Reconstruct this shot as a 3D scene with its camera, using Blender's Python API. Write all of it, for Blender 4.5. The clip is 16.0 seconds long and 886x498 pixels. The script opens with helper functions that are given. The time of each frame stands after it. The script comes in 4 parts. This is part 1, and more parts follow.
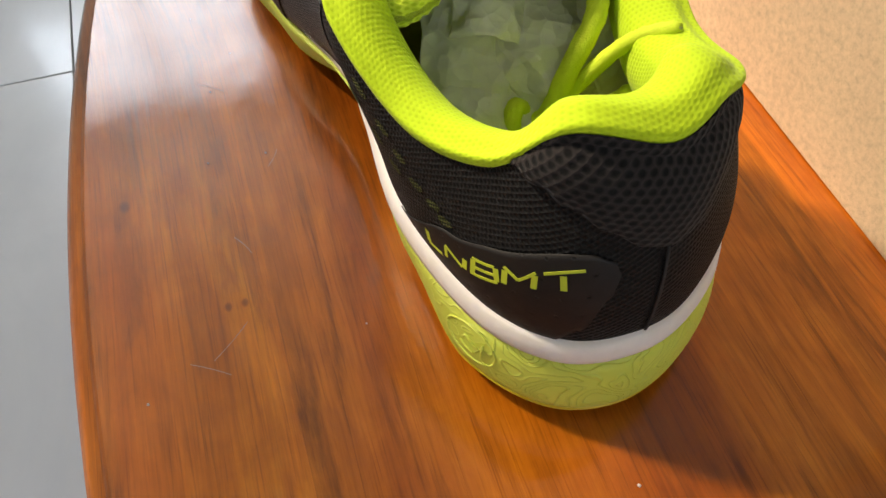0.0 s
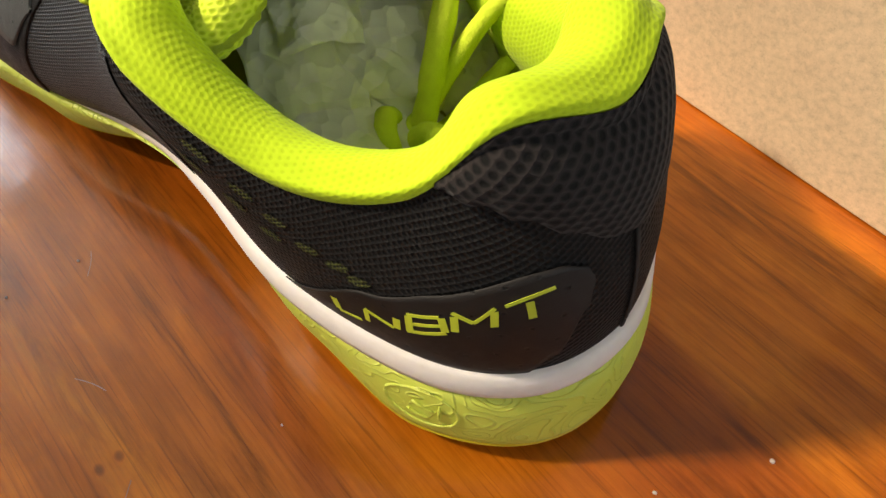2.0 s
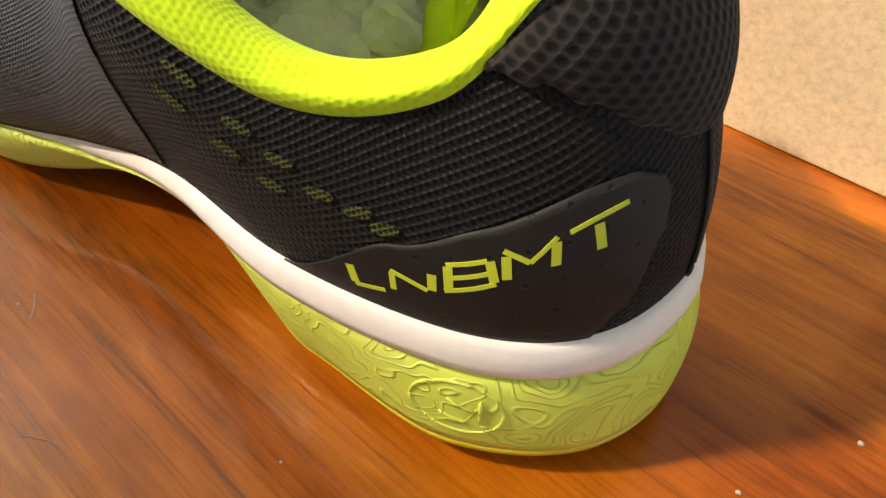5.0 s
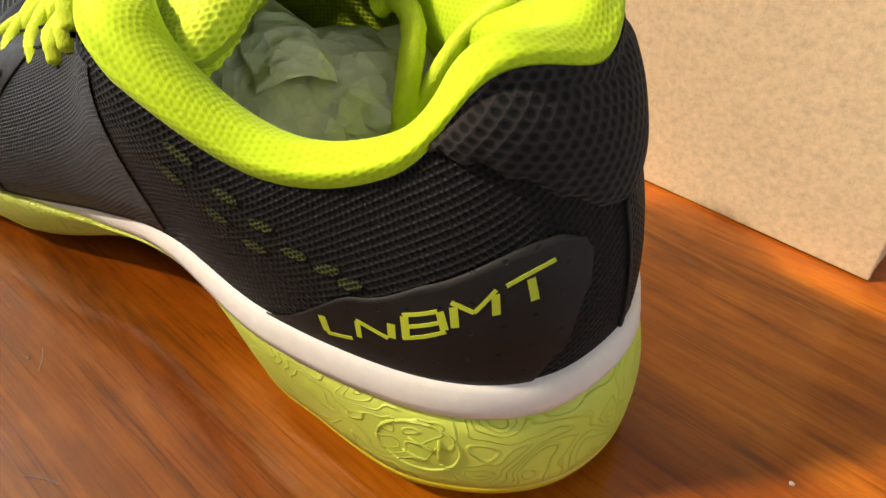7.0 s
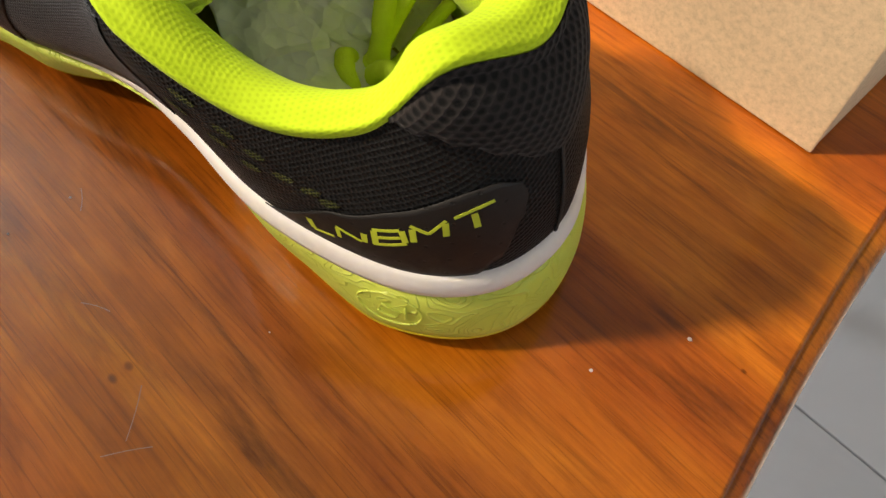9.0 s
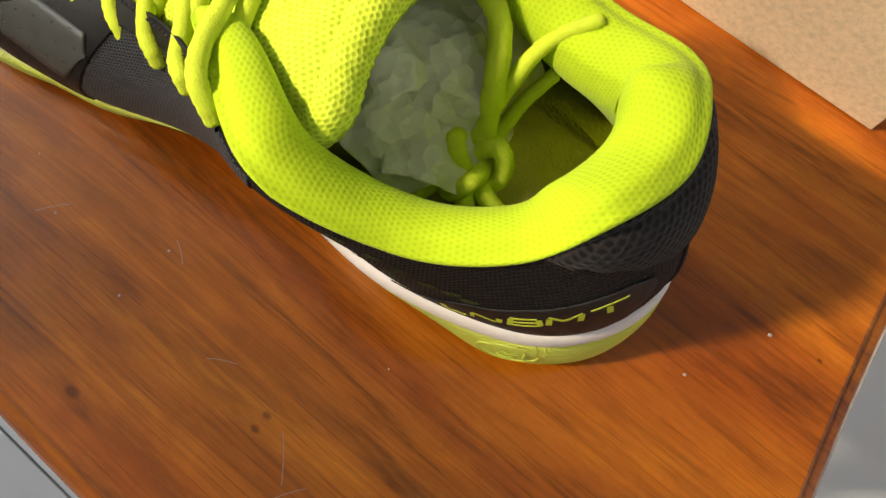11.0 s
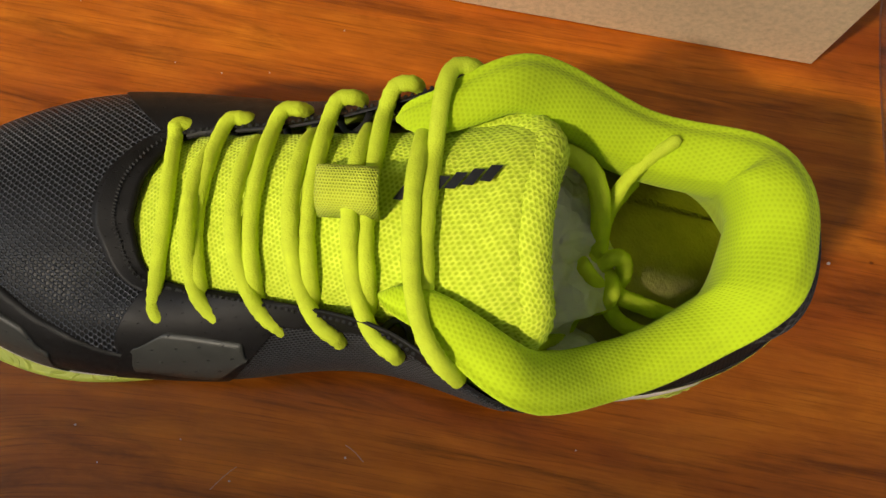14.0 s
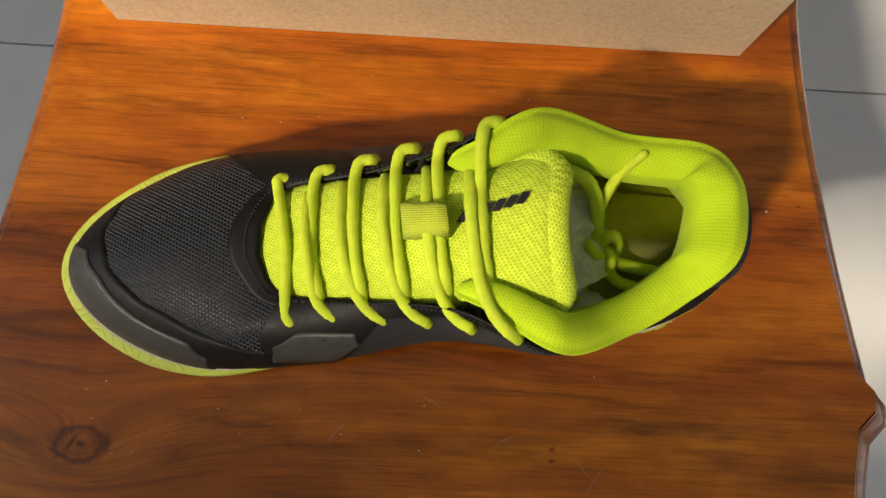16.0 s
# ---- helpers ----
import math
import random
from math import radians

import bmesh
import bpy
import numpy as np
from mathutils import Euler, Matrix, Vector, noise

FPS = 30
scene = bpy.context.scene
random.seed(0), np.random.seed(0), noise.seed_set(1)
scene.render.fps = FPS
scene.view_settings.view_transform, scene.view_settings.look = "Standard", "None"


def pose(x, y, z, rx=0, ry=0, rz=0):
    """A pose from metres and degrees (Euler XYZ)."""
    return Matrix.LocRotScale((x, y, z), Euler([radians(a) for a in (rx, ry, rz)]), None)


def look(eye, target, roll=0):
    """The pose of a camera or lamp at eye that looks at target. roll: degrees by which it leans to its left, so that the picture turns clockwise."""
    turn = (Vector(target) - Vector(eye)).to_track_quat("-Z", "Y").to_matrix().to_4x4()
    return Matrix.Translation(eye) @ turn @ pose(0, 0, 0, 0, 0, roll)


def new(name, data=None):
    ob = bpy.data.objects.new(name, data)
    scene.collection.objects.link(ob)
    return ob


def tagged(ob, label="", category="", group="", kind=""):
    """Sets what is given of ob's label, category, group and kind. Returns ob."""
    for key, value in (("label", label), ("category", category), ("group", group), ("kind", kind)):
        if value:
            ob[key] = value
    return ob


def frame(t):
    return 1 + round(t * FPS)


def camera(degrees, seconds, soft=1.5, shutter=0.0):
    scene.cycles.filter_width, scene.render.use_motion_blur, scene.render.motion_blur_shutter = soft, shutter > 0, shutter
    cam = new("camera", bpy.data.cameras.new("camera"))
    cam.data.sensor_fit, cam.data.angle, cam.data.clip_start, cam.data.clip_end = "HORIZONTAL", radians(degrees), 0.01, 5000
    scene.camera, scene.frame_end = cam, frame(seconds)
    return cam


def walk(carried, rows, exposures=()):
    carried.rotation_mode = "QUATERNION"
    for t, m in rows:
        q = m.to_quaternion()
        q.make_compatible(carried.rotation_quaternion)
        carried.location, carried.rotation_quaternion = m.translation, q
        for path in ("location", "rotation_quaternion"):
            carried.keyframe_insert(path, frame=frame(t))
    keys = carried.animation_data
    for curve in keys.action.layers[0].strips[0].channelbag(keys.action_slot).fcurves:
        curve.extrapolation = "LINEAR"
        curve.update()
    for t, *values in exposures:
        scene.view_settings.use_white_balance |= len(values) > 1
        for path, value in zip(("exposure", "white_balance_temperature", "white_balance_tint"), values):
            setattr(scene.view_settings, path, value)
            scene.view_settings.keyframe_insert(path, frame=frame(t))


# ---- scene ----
cam = camera(61.3, 16.0)
EXPOSURES = [(0, .56), (1.0, .52), (2.5, .68), (3.2, .86), (4.7, .86), (6.8, .66), (8.0, .53), (8.7, .49), (10.8, .40), (11.5, .02), (12.5, -.40), (16, -.30)]
PATH = [
    (0, (0.045, -0.183, 0.211), (-1.047, 0.154, -1.431), -0.7),
    (0.5, (0.04, -0.183, 0.2), (-1.016, 0.268, -1.438), -1.0),
    (1, (0.035, -0.186, 0.198), (-0.972, 0.366, -1.439), -0.8),
    (1.5, (0.027, -0.179, 0.196), (-0.913, 0.476, -1.443), -0.9),
    (2, (0.009, -0.187, 0.185), (-0.872, 0.547, -1.453), -0.6),
    (2.5, (0.0, -0.188, 0.179), (-0.835, 0.592, -1.462), -0.3),
    (3, (0.005, -0.196, 0.157), (-0.807, 0.61, -1.484), -0.2),
    (3.5, (0.0, -0.202, 0.151), (-0.799, 0.631, -1.482), 0.1),
    (4, (0.002, -0.202, 0.148), (-0.836, 0.683, -1.438), 0.1),
    (4.5, (0.005, -0.205, 0.141), (-0.936, 0.798, -1.311), 0.1),
    (4.7, (0.003, -0.205, 0.143), (-0.944, 0.806, -1.299), 0.1),
    (6.8, (0.019, -0.222, 0.15), (-1.03, 0.908, -1.123), 0.2),
    (7, (0.021, -0.212, 0.157), (-1.027, 0.898, -1.135), -0.1),
    (7.5, (0.031, -0.205, 0.17), (-1.065, 0.857, -1.122), -0.0),
    (8, (0.031, -0.206, 0.186), (-0.994, 0.73, -1.254), -0.2),
    (8.5, (0.027, -0.206, 0.204), (-0.831, 0.572, -1.427), -0.6),
    (8.7, (0.025, -0.2, 0.206), (-0.76, 0.536, -1.479), -0.1),
    (10.8, (-0.031, -0.185, 0.235), (-0.414, 0.229, -1.684), -1.2),
    (11, (-0.042, -0.183, 0.243), (-0.403, 0.238, -1.679), -0.5),
    (11.5, (-0.056, -0.171, 0.253), (-0.38, 0.262, -1.672), -0.8),
    (12, (-0.068, -0.149, 0.264), (-0.357, 0.306, -1.662), -0.3),
    (12.5, (-0.089, -0.138, 0.269), (-0.349, 0.334, -1.657), 0.3),
    (13, (-0.112, -0.147, 0.281), (-0.279, 0.364, -1.646), 2.2),
    (13.5, (-0.134, -0.163, 0.277), (-0.221, 0.335, -1.658), 4.0),
    (14, (-0.131, -0.172, 0.285), (-0.173, 0.279, -1.663), 5.3),
    (14.5, (-0.135, -0.169, 0.314), (-0.139, 0.232, -1.645), 6.6),
    (15, (-0.151, -0.169, 0.34), (-0.13, 0.2, -1.626), 7.9),
    (15.5, (-0.155, -0.171, 0.367), (-0.123, 0.172, -1.604), 8.8),
    (16, (-0.16, -0.175, 0.373), (-0.122, 0.158, -1.599), 9.5),
]
walk(cam, [(t, look(eye, target, roll)) for t, eye, target, roll in PATH], exposures=EXPOSURES)

# ---- light ----
SUN_AZ, SUN_EL = radians(-135), radians(45)   # where the sun stands, from +x turning to +y
sun_way = Vector((math.cos(SUN_EL) * math.cos(SUN_AZ), math.cos(SUN_EL) * math.sin(SUN_AZ), math.sin(SUN_EL)))
world = bpy.data.worlds.new("sky")
scene.world = world
world.use_nodes = True
wn = world.node_tree.nodes
sky = wn.new("ShaderNodeTexSky")
sky.sky_type, sky.sun_disc = "NISHITA", False
sky.sun_elevation, sky.sun_rotation = SUN_EL, radians(90) - SUN_AZ
world.node_tree.links.new(sky.outputs[0], wn["Background"].inputs[0])
wn["Background"].inputs[1].default_value = 0.15
sun_data = bpy.data.lights.new("sun", "SUN")
sun_data.energy, sun_data.angle, sun_data.color = 5.0, radians(4.5), (1.0, .86, .66)
sun_lamp = new("sun", sun_data)
sun_lamp.matrix_world = look(sun_way * 8, (0, 0, 0))


def area_light(name, m, wide, high, power, tint):
    data = bpy.data.lights.new(name, "AREA")
    data.shape, data.size, data.size_y, data.energy, data.color = "RECTANGLE", wide, high, power, tint
    lamp = new(name, data)
    lamp.matrix_world = m
    return lamp


area_light("west_window_light", look((-2.735, -.60, 1.46), (0, -.60, 1.46)), .92, 1.44, 31, (.84, .92, 1.0))
# fill lamp added on the east side to brighten the heel and lateral face
area_light("east_window_light", look((2.60, -.05, 1.0), (0, -.05, .2)), 1.5, 1.8, 9, (1.0, .97, .92))

# ---- materials ----
def mat(name):
    m = bpy.data.materials.new(name)
    m.use_nodes = True
    return m, m.node_tree.nodes, m.node_tree.links, m.node_tree.nodes["Principled BSDF"]


def node(ns, kind, **values):
    n = ns.new(kind)
    for key, value in values.items():
        n.inputs[key.replace("_", " ")].default_value = value
    return n


def mapped(ns, ls, source, scale, turn=(0, 0, 0), place=(0, 0, 0)):
    tc = ns.new("ShaderNodeTexCoord")
    mp = ns.new("ShaderNodeMapping")
    mp.inputs["Scale"].default_value = scale
    mp.inputs["Rotation"].default_value = turn
    mp.inputs["Location"].default_value = place
    ls.new(tc.outputs[source], mp.inputs[0])
    return mp.outputs[0]


def noise_at(ns, ls, vec, scale, detail=4, rough=.55, distortion=0):
    n = node(ns, "ShaderNodeTexNoise", Scale=scale, Detail=detail, Roughness=rough, Distortion=distortion)
    ls.new(vec, n.inputs["Vector"])
    return n.outputs[0]


def ramp(ns, ls, fac, *stops):
    r = ns.new("ShaderNodeValToRGB")
    while len(r.color_ramp.elements) < len(stops):
        r.color_ramp.elements.new(.5)
    for e, (p, c) in zip(r.color_ramp.elements, stops):
        e.position, e.color = p, (c if len(c) == 4 else (*c, 1))
    ls.new(fac, r.inputs[0])
    return r.outputs[0]


def grey(v):
    return (v, v, v, 1)


def mix(ns, ls, kind, fac, a, b):
    n = ns.new("ShaderNodeMix")
    n.data_type, n.blend_type = "RGBA", kind
    for socket, value in ((n.inputs[0], fac), (n.inputs[6], a), (n.inputs[7], b)):
        if isinstance(value, (int, float)):
            socket.default_value = value
        elif isinstance(value, tuple):
            socket.default_value = value if len(value) == 4 else (*value, 1)
        else:
            ls.new(value, socket)
    return n.outputs[2]


def maths(ns, ls, op, a, b=None):
    n = ns.new("ShaderNodeMath")
    n.operation = op
    for socket, value in zip(n.inputs, (a, b)):
        if value is None:
            continue
        if isinstance(value, (int, float)):
            socket.default_value = value
        else:
            ls.new(value, socket)
    return n.outputs[0]


def bump(ns, ls, bsdf, height, distance, strength=1.0):
    b = node(ns, "ShaderNodeBump", Strength=strength, Distance=distance)
    ls.new(height, b.inputs["Height"])
    ls.new(b.outputs[0], bsdf.inputs["Normal"])


def knots(ns, ls, vec, places):
    """Distance fields of knots (place, size) joined by minimum."""
    out = None
    for (x, y), size in places:
        d = node(ns, "ShaderNodeVectorMath")
        d.operation = "DISTANCE"
        s = ns.new("ShaderNodeVectorMath")
        s.operation = "MULTIPLY"
        s.inputs[1].default_value = (1, 1.5, 0)
        ls.new(vec, s.inputs[0])
        ls.new(s.outputs[0], d.inputs[0])
        d.inputs[1].default_value = (x, y * 1.5, 0)
        v = maths(ns, ls, "DIVIDE", d.outputs["Value"], size)
        out = v if out is None else maths(ns, ls, "MINIMUM", out, v)
    return out


def wood_lacquer(name, tone=1.0, places=(((-.322, -.216), .016), ((-.095, -.2135), .0022), ((-.095, -.208), .0022), ((.02, -.232), .003), ((.03, -.08), .0012), ((-.148, -.243), .0035))):
    """Red-brown stained, clear-lacquered wood, grain along x."""
    m, ns, ls, b = mat(name)
    flat = mapped(ns, ls, "Object", (1, 1, 1))
    near = knots(ns, ls, flat, places[1:] or places)
    wide = knots(ns, ls, flat, places[:1])
    pull = maths(ns, ls, "MULTIPLY", maths(ns, ls, "POWER", 2.718, maths(ns, ls, "MULTIPLY", wide, -.45)), .035)
    shift = ns.new("ShaderNodeCombineXYZ")
    ls.new(pull, shift.inputs[1])
    add = ns.new("ShaderNodeVectorMath")
    ls.new(flat, add.inputs[0])
    ls.new(shift.outputs[0], add.inputs[1])

    def stretched(sx, sy):
        s = ns.new("ShaderNodeVectorMath")
        s.operation = "MULTIPLY"
        s.inputs[1].default_value = (sx, sy, sy)
        ls.new(add.outputs[0], s.inputs[0])
        return s.outputs[0]

    broad = noise_at(ns, ls, stretched(1.7, 16), 1.0, 3, .5, .5)
    bands = noise_at(ns, ls, stretched(7, 75), 1.0, 8, .66, .8)
    fine = noise_at(ns, ls, stretched(26, 620), 1.0, 4, .7)
    pores = noise_at(ns, ls, stretched(28, 1300), 1.0, 3, .5)
    cloud = noise_at(ns, ls, stretched(40, 70), 1.0, 5, .62, .7)
    flame = noise_at(ns, ls, stretched(9, 34), 1.0, 4, .55, 1.2)
    # staves glued side by side, each of its own tone
    sep = ns.new("ShaderNodeSeparateXYZ")
    ls.new(flat, sep.inputs[0])
    stave = maths(ns, ls, "FLOOR", maths(ns, ls, "DIVIDE", maths(ns, ls, "ADD", sep.outputs[1], .013), .062))
    white = ns.new("ShaderNodeTexWhiteNoise")
    white.noise_dimensions = "1D"
    ls.new(stave, white.inputs["W"])
    t = tone
    colour = ramp(ns, ls, broad, (.26, (.12 * t, .025 * t, .002 * t)), (.43, (.35 * t, .078 * t, .004 * t)), (.60, (.57 * t, .165 * t, .006 * t)), (.78, (.26 * t, .066 * t, .004 * t)))
    colour = mix(ns, ls, "MULTIPLY", .8, colour, ramp(ns, ls, bands, (.32, (.22, .17, .15)), (.48, (.92, .9, .88)), (.7, (1.2, 1.2, 1.1))))
    colour = mix(ns, ls, "MULTIPLY", .42, colour, ramp(ns, ls, fine, (.33, (.45, .38, .32)), (.55, (1, 1, 1)), (.75, (1.12, 1.12, 1.1))))
    colour = mix(ns, ls, "MULTIPLY", .45, colour, ramp(ns, ls, pores, (.33, (.30, .24, .2)), (.43, (1, 1, 1))))
    colour = mix(ns, ls, "MULTIPLY", .7, colour, ramp(ns, ls, white.outputs[0], (0, (.55, .58, .5)), (1, (1.15, 1.05, 1.0))))
    colour = mix(ns, ls, "MULTIPLY", .45, colour, ramp(ns, ls, cloud, (.30, (.62, .55, .48)), (.52, (1, 1, 1)), (.72, (1.3, 1.38, 1.4))))
    colour = mix(ns, ls, "MULTIPLY", .5, colour, ramp(ns, ls, flame, (.34, (.66, .56, .45)), (.5, (1, 1, 1)), (.66, (1.22, 1.45, 1.6))))
    rings = noise_at(ns, ls, stretched(30, 30), 2.0, 3, .5)
    kfield = maths(ns, ls, "ADD", near, maths(ns, ls, "MULTIPLY", maths(ns, ls, "SUBTRACT", rings, .5), .8))
    colour = mix(ns, ls, "MULTIPLY", .65, colour, ramp(ns, ls, kfield, (.25, (.10, .06, .05)), (.55, (.42, .34, .28)), (.8, (.9, .85, .8)), (1.0, (1, 1, 1))))
    # the large knot: warped year rings round a dark, cracked heart
    warp = noise_at(ns, ls, flat, 90, 5, .6)
    heart = maths(ns, ls, "ADD", wide, maths(ns, ls, "MULTIPLY", maths(ns, ls, "SUBTRACT", warp, .5), .9))
    line = maths(ns, ls, "PINGPONG", maths(ns, ls, "MULTIPLY", heart, 2.6), 1.0)
    inside = ramp(ns, ls, heart, (.0, grey(1)), (.75, grey(.8)), (1.25, grey(0)))
    colour = mix(ns, ls, "MULTIPLY", inside, colour, ramp(ns, ls, line, (.0, (.07, .05, .04)), (.35, (.42, .34, .28)), (.5, (.82, .74, .66)), (1.0, (1.05, .95, .85))))
    crack = node(ns, "ShaderNodeTexVoronoi", Scale=95.0)
    crack.feature = "DISTANCE_TO_EDGE"
    ls.new(flat, crack.inputs["Vector"])
    gap = ramp(ns, ls, crack.outputs["Distance"], (.05, grey(1)), (.14, grey(0)))
    gap = maths(ns, ls, "MULTIPLY", gap, ramp(ns, ls, heart, (.3, grey(.9)), (.6, grey(0))))
    colour = mix(ns, ls, "MIX", gap, colour, (.012, .006, .003))
    ls.new(colour, b.inputs["Base Color"])
    dust = noise_at(ns, ls, flat, 900, 2, .5)
    wave = noise_at(ns, ls, flat, 30, 3, .5)
    ls.new(ramp(ns, ls, noise_at(ns, ls, flat, 55, 4, .6), (.35, grey(.30)), (.7, grey(.46))), b.inputs["Roughness"])
    b.inputs["Coat Weight"].default_value = 1.0
    b.inputs["Coat IOR"].default_value = 1.5
    b.inputs["Specular IOR Level"].default_value = .4
    b.inputs["Specular Tint"].default_value = (1.0, .42, .10, 1)
    ls.new(ramp(ns, ls, noise_at(ns, ls, flat, 140, 3, .6), (.4, grey(.09)), (.75, grey(.17))), b.inputs["Coat Roughness"])
    height = maths(ns, ls, "ADD", maths(ns, ls, "MULTIPLY", wave, .5), maths(ns, ls, "ADD", maths(ns, ls, "MULTIPLY", fine, .16), maths(ns, ls, "MULTIPLY", dust, .05)))
    bump(ns, ls, b, height, .0011, .45)
    film = node(ns, "ShaderNodeBump", Strength=.35, Distance=.0005)
    ls.new(maths(ns, ls, "ADD", wave, maths(ns, ls, "MULTIPLY", fine, .06)), film.inputs["Height"])
    ls.new(film.outputs[0], b.inputs["Coat Normal"])
    return m


def lattice(ns, ls, pitch, turn=0.0, skew=.5):
    """Distance to the nearest hole of a regular net, 0 in the hole's middle, about .6 between holes. UV is in metres."""
    tc = ns.new("ShaderNodeTexCoord")
    mp = ns.new("ShaderNodeMapping")
    mp.inputs["Rotation"].default_value = (0, 0, turn)
    mp.inputs["Scale"].default_value = (1 / pitch, 1 / pitch, 1)
    ls.new(tc.outputs["UV"], mp.inputs[0])
    sep = ns.new("ShaderNodeSeparateXYZ")
    ls.new(mp.outputs[0], sep.inputs[0])
    com = ns.new("ShaderNodeCombineXYZ")
    row = maths(ns, ls, "FLOOR", sep.outputs[1])
    odd = maths(ns, ls, "MULTIPLY", maths(ns, ls, "MODULO", row, 2.0), skew)
    ls.new(maths(ns, ls, "SUBTRACT", maths(ns, ls, "FRACT", maths(ns, ls, "ADD", sep.outputs[0], odd)), .5), com.inputs[0])
    ls.new(maths(ns, ls, "SUBTRACT", maths(ns, ls, "FRACT", sep.outputs[1]), .5), com.inputs[1])
    ln = ns.new("ShaderNodeVectorMath")
    ln.operation = "LENGTH"
    ls.new(com.outputs[0], ln.inputs[0])
    return ln.outputs["Value"], mp.outputs[0]


def knit(name, colour, hole, pitch, relief, rough=.85, turn=0.0, open_at=.30, sheen=.06, vary=.12, quilt=0.0, spec=.25):
    """A knitted or woven mesh: threads of one colour round darker holes."""
    m, ns, ls, b = mat(name)
    d, uv = lattice(ns, ls, pitch, turn)
    wobble = noise_at(ns, ls, uv, 1.7, 2, .5)
    d = maths(ns, ls, "ADD", d, maths(ns, ls, "MULTIPLY", maths(ns, ls, "SUBTRACT", wobble, .5), .22))
    body = mix(ns, ls, "MIX", ramp(ns, ls, d, (open_at - .10, grey(0)), (open_at + .10, grey(1))), hole, colour)
    big = noise_at(ns, ls, mapped(ns, ls, "Object", (1, 1, 1)), 60, 3, .5)
    body = mix(ns, ls, "MULTIPLY", 1.0, body, ramp(ns, ls, big, (.3, grey(1 - vary)), (.7, grey(1 + vary * .4))))
    height = ramp(ns, ls, d, (open_at - .2, grey(0)), (open_at + .25, grey(1)))
    if quilt:
        # puffed diamonds between two sets of slanting lines
        sp = ns.new("ShaderNodeSeparateXYZ")
        ls.new(mapped(ns, ls, "Object", (1 / quilt, 1 / quilt, 1)), sp.inputs[0])
        one = maths(ns, ls, "PINGPONG", maths(ns, ls, "ADD", maths(ns, ls, "MULTIPLY", sp.outputs[0], .7), sp.outputs[1]), .5)
        two = maths(ns, ls, "PINGPONG", maths(ns, ls, "SUBTRACT", maths(ns, ls, "MULTIPLY", sp.outputs[0], .7), sp.outputs[1]), .5)
        low = ramp(ns, ls, maths(ns, ls, "MINIMUM", one, two), (.0, grey(0)), (.28, grey(1)))
        body = mix(ns, ls, "MIX", maths(ns, ls, "MULTIPLY", maths(ns, ls, "SUBTRACT", 1.0, low), .35), body, hole)
        height = maths(ns, ls, "ADD", height, maths(ns, ls, "MULTIPLY", low, .9))
    ls.new(body, b.inputs["Base Color"])
    b.inputs["Roughness"].default_value = rough
    b.inputs["Sheen Weight"].default_value = sheen
    b.inputs["Sheen Roughness"].default_value = .5
    b.inputs["Specular IOR Level"].default_value = spec
    bump(ns, ls, b, height, relief)
    return m


def plain(name, colour, rough, grain=0.0, scale=400, vary=.1, spec=.5, coat=0.0, subsurface=0.0, source="Object", stretch=(1, 1, 1)):
    m, ns, ls, b = mat(name)
    vec = mapped(ns, ls, source, stretch)
    big = noise_at(ns, ls, vec, scale * .12, 4, .6)
    ls.new(mix(ns, ls, "MULTIPLY", 1.0, colour, ramp(ns, ls, big, (.3, grey(1 - vary)), (.7, grey(1 + vary * .5)))), b.inputs["Base Color"])
    ls.new(ramp(ns, ls, big, (.3, grey(max(0, rough - .07))), (.7, grey(min(1, rough + .07)))), b.inputs["Roughness"])
    b.inputs["Specular IOR Level"].default_value = spec
    b.inputs["Coat Weight"].default_value = coat
    if subsurface:
        b.inputs["Subsurface Weight"].default_value = subsurface
        b.inputs["Subsurface Radius"].default_value = (.004, .004, .001)
        b.inputs["Subsurface Scale"].default_value = 1.0
    if grain:
        bump(ns, ls, b, noise_at(ns, ls, vec, scale, 3, .6), grain)
    return m


def perforated(name, colour, rough, pitch, spec):
    """Smooth film with rows of fine pinholes. UV is in metres."""
    m, ns, ls, b = mat(name)
    d, uv = lattice(ns, ls, pitch, .3)
    big = noise_at(ns, ls, mapped(ns, ls, "Object", (1, 1, 1)), 240, 4, .6)
    hole = ramp(ns, ls, d, (.055, grey(.12)), (.085, grey(1)))
    c = mix(ns, ls, "MULTIPLY", 1.0, colour, ramp(ns, ls, big, (.3, grey(.82)), (.7, grey(1.1))))
    ls.new(mix(ns, ls, "MULTIPLY", 1.0, c, hole), b.inputs["Base Color"])
    ls.new(ramp(ns, ls, big, (.3, grey(rough - .08)), (.7, grey(rough + .08))), b.inputs["Roughness"])
    b.inputs["Specular IOR Level"].default_value = spec
    fine = noise_at(ns, ls, mapped(ns, ls, "Object", (1, 1, 1)), 2600, 3, .6)
    bump(ns, ls, b, maths(ns, ls, "ADD", hole, maths(ns, ls, "MULTIPLY", fine, .3)), .0002)
    return m


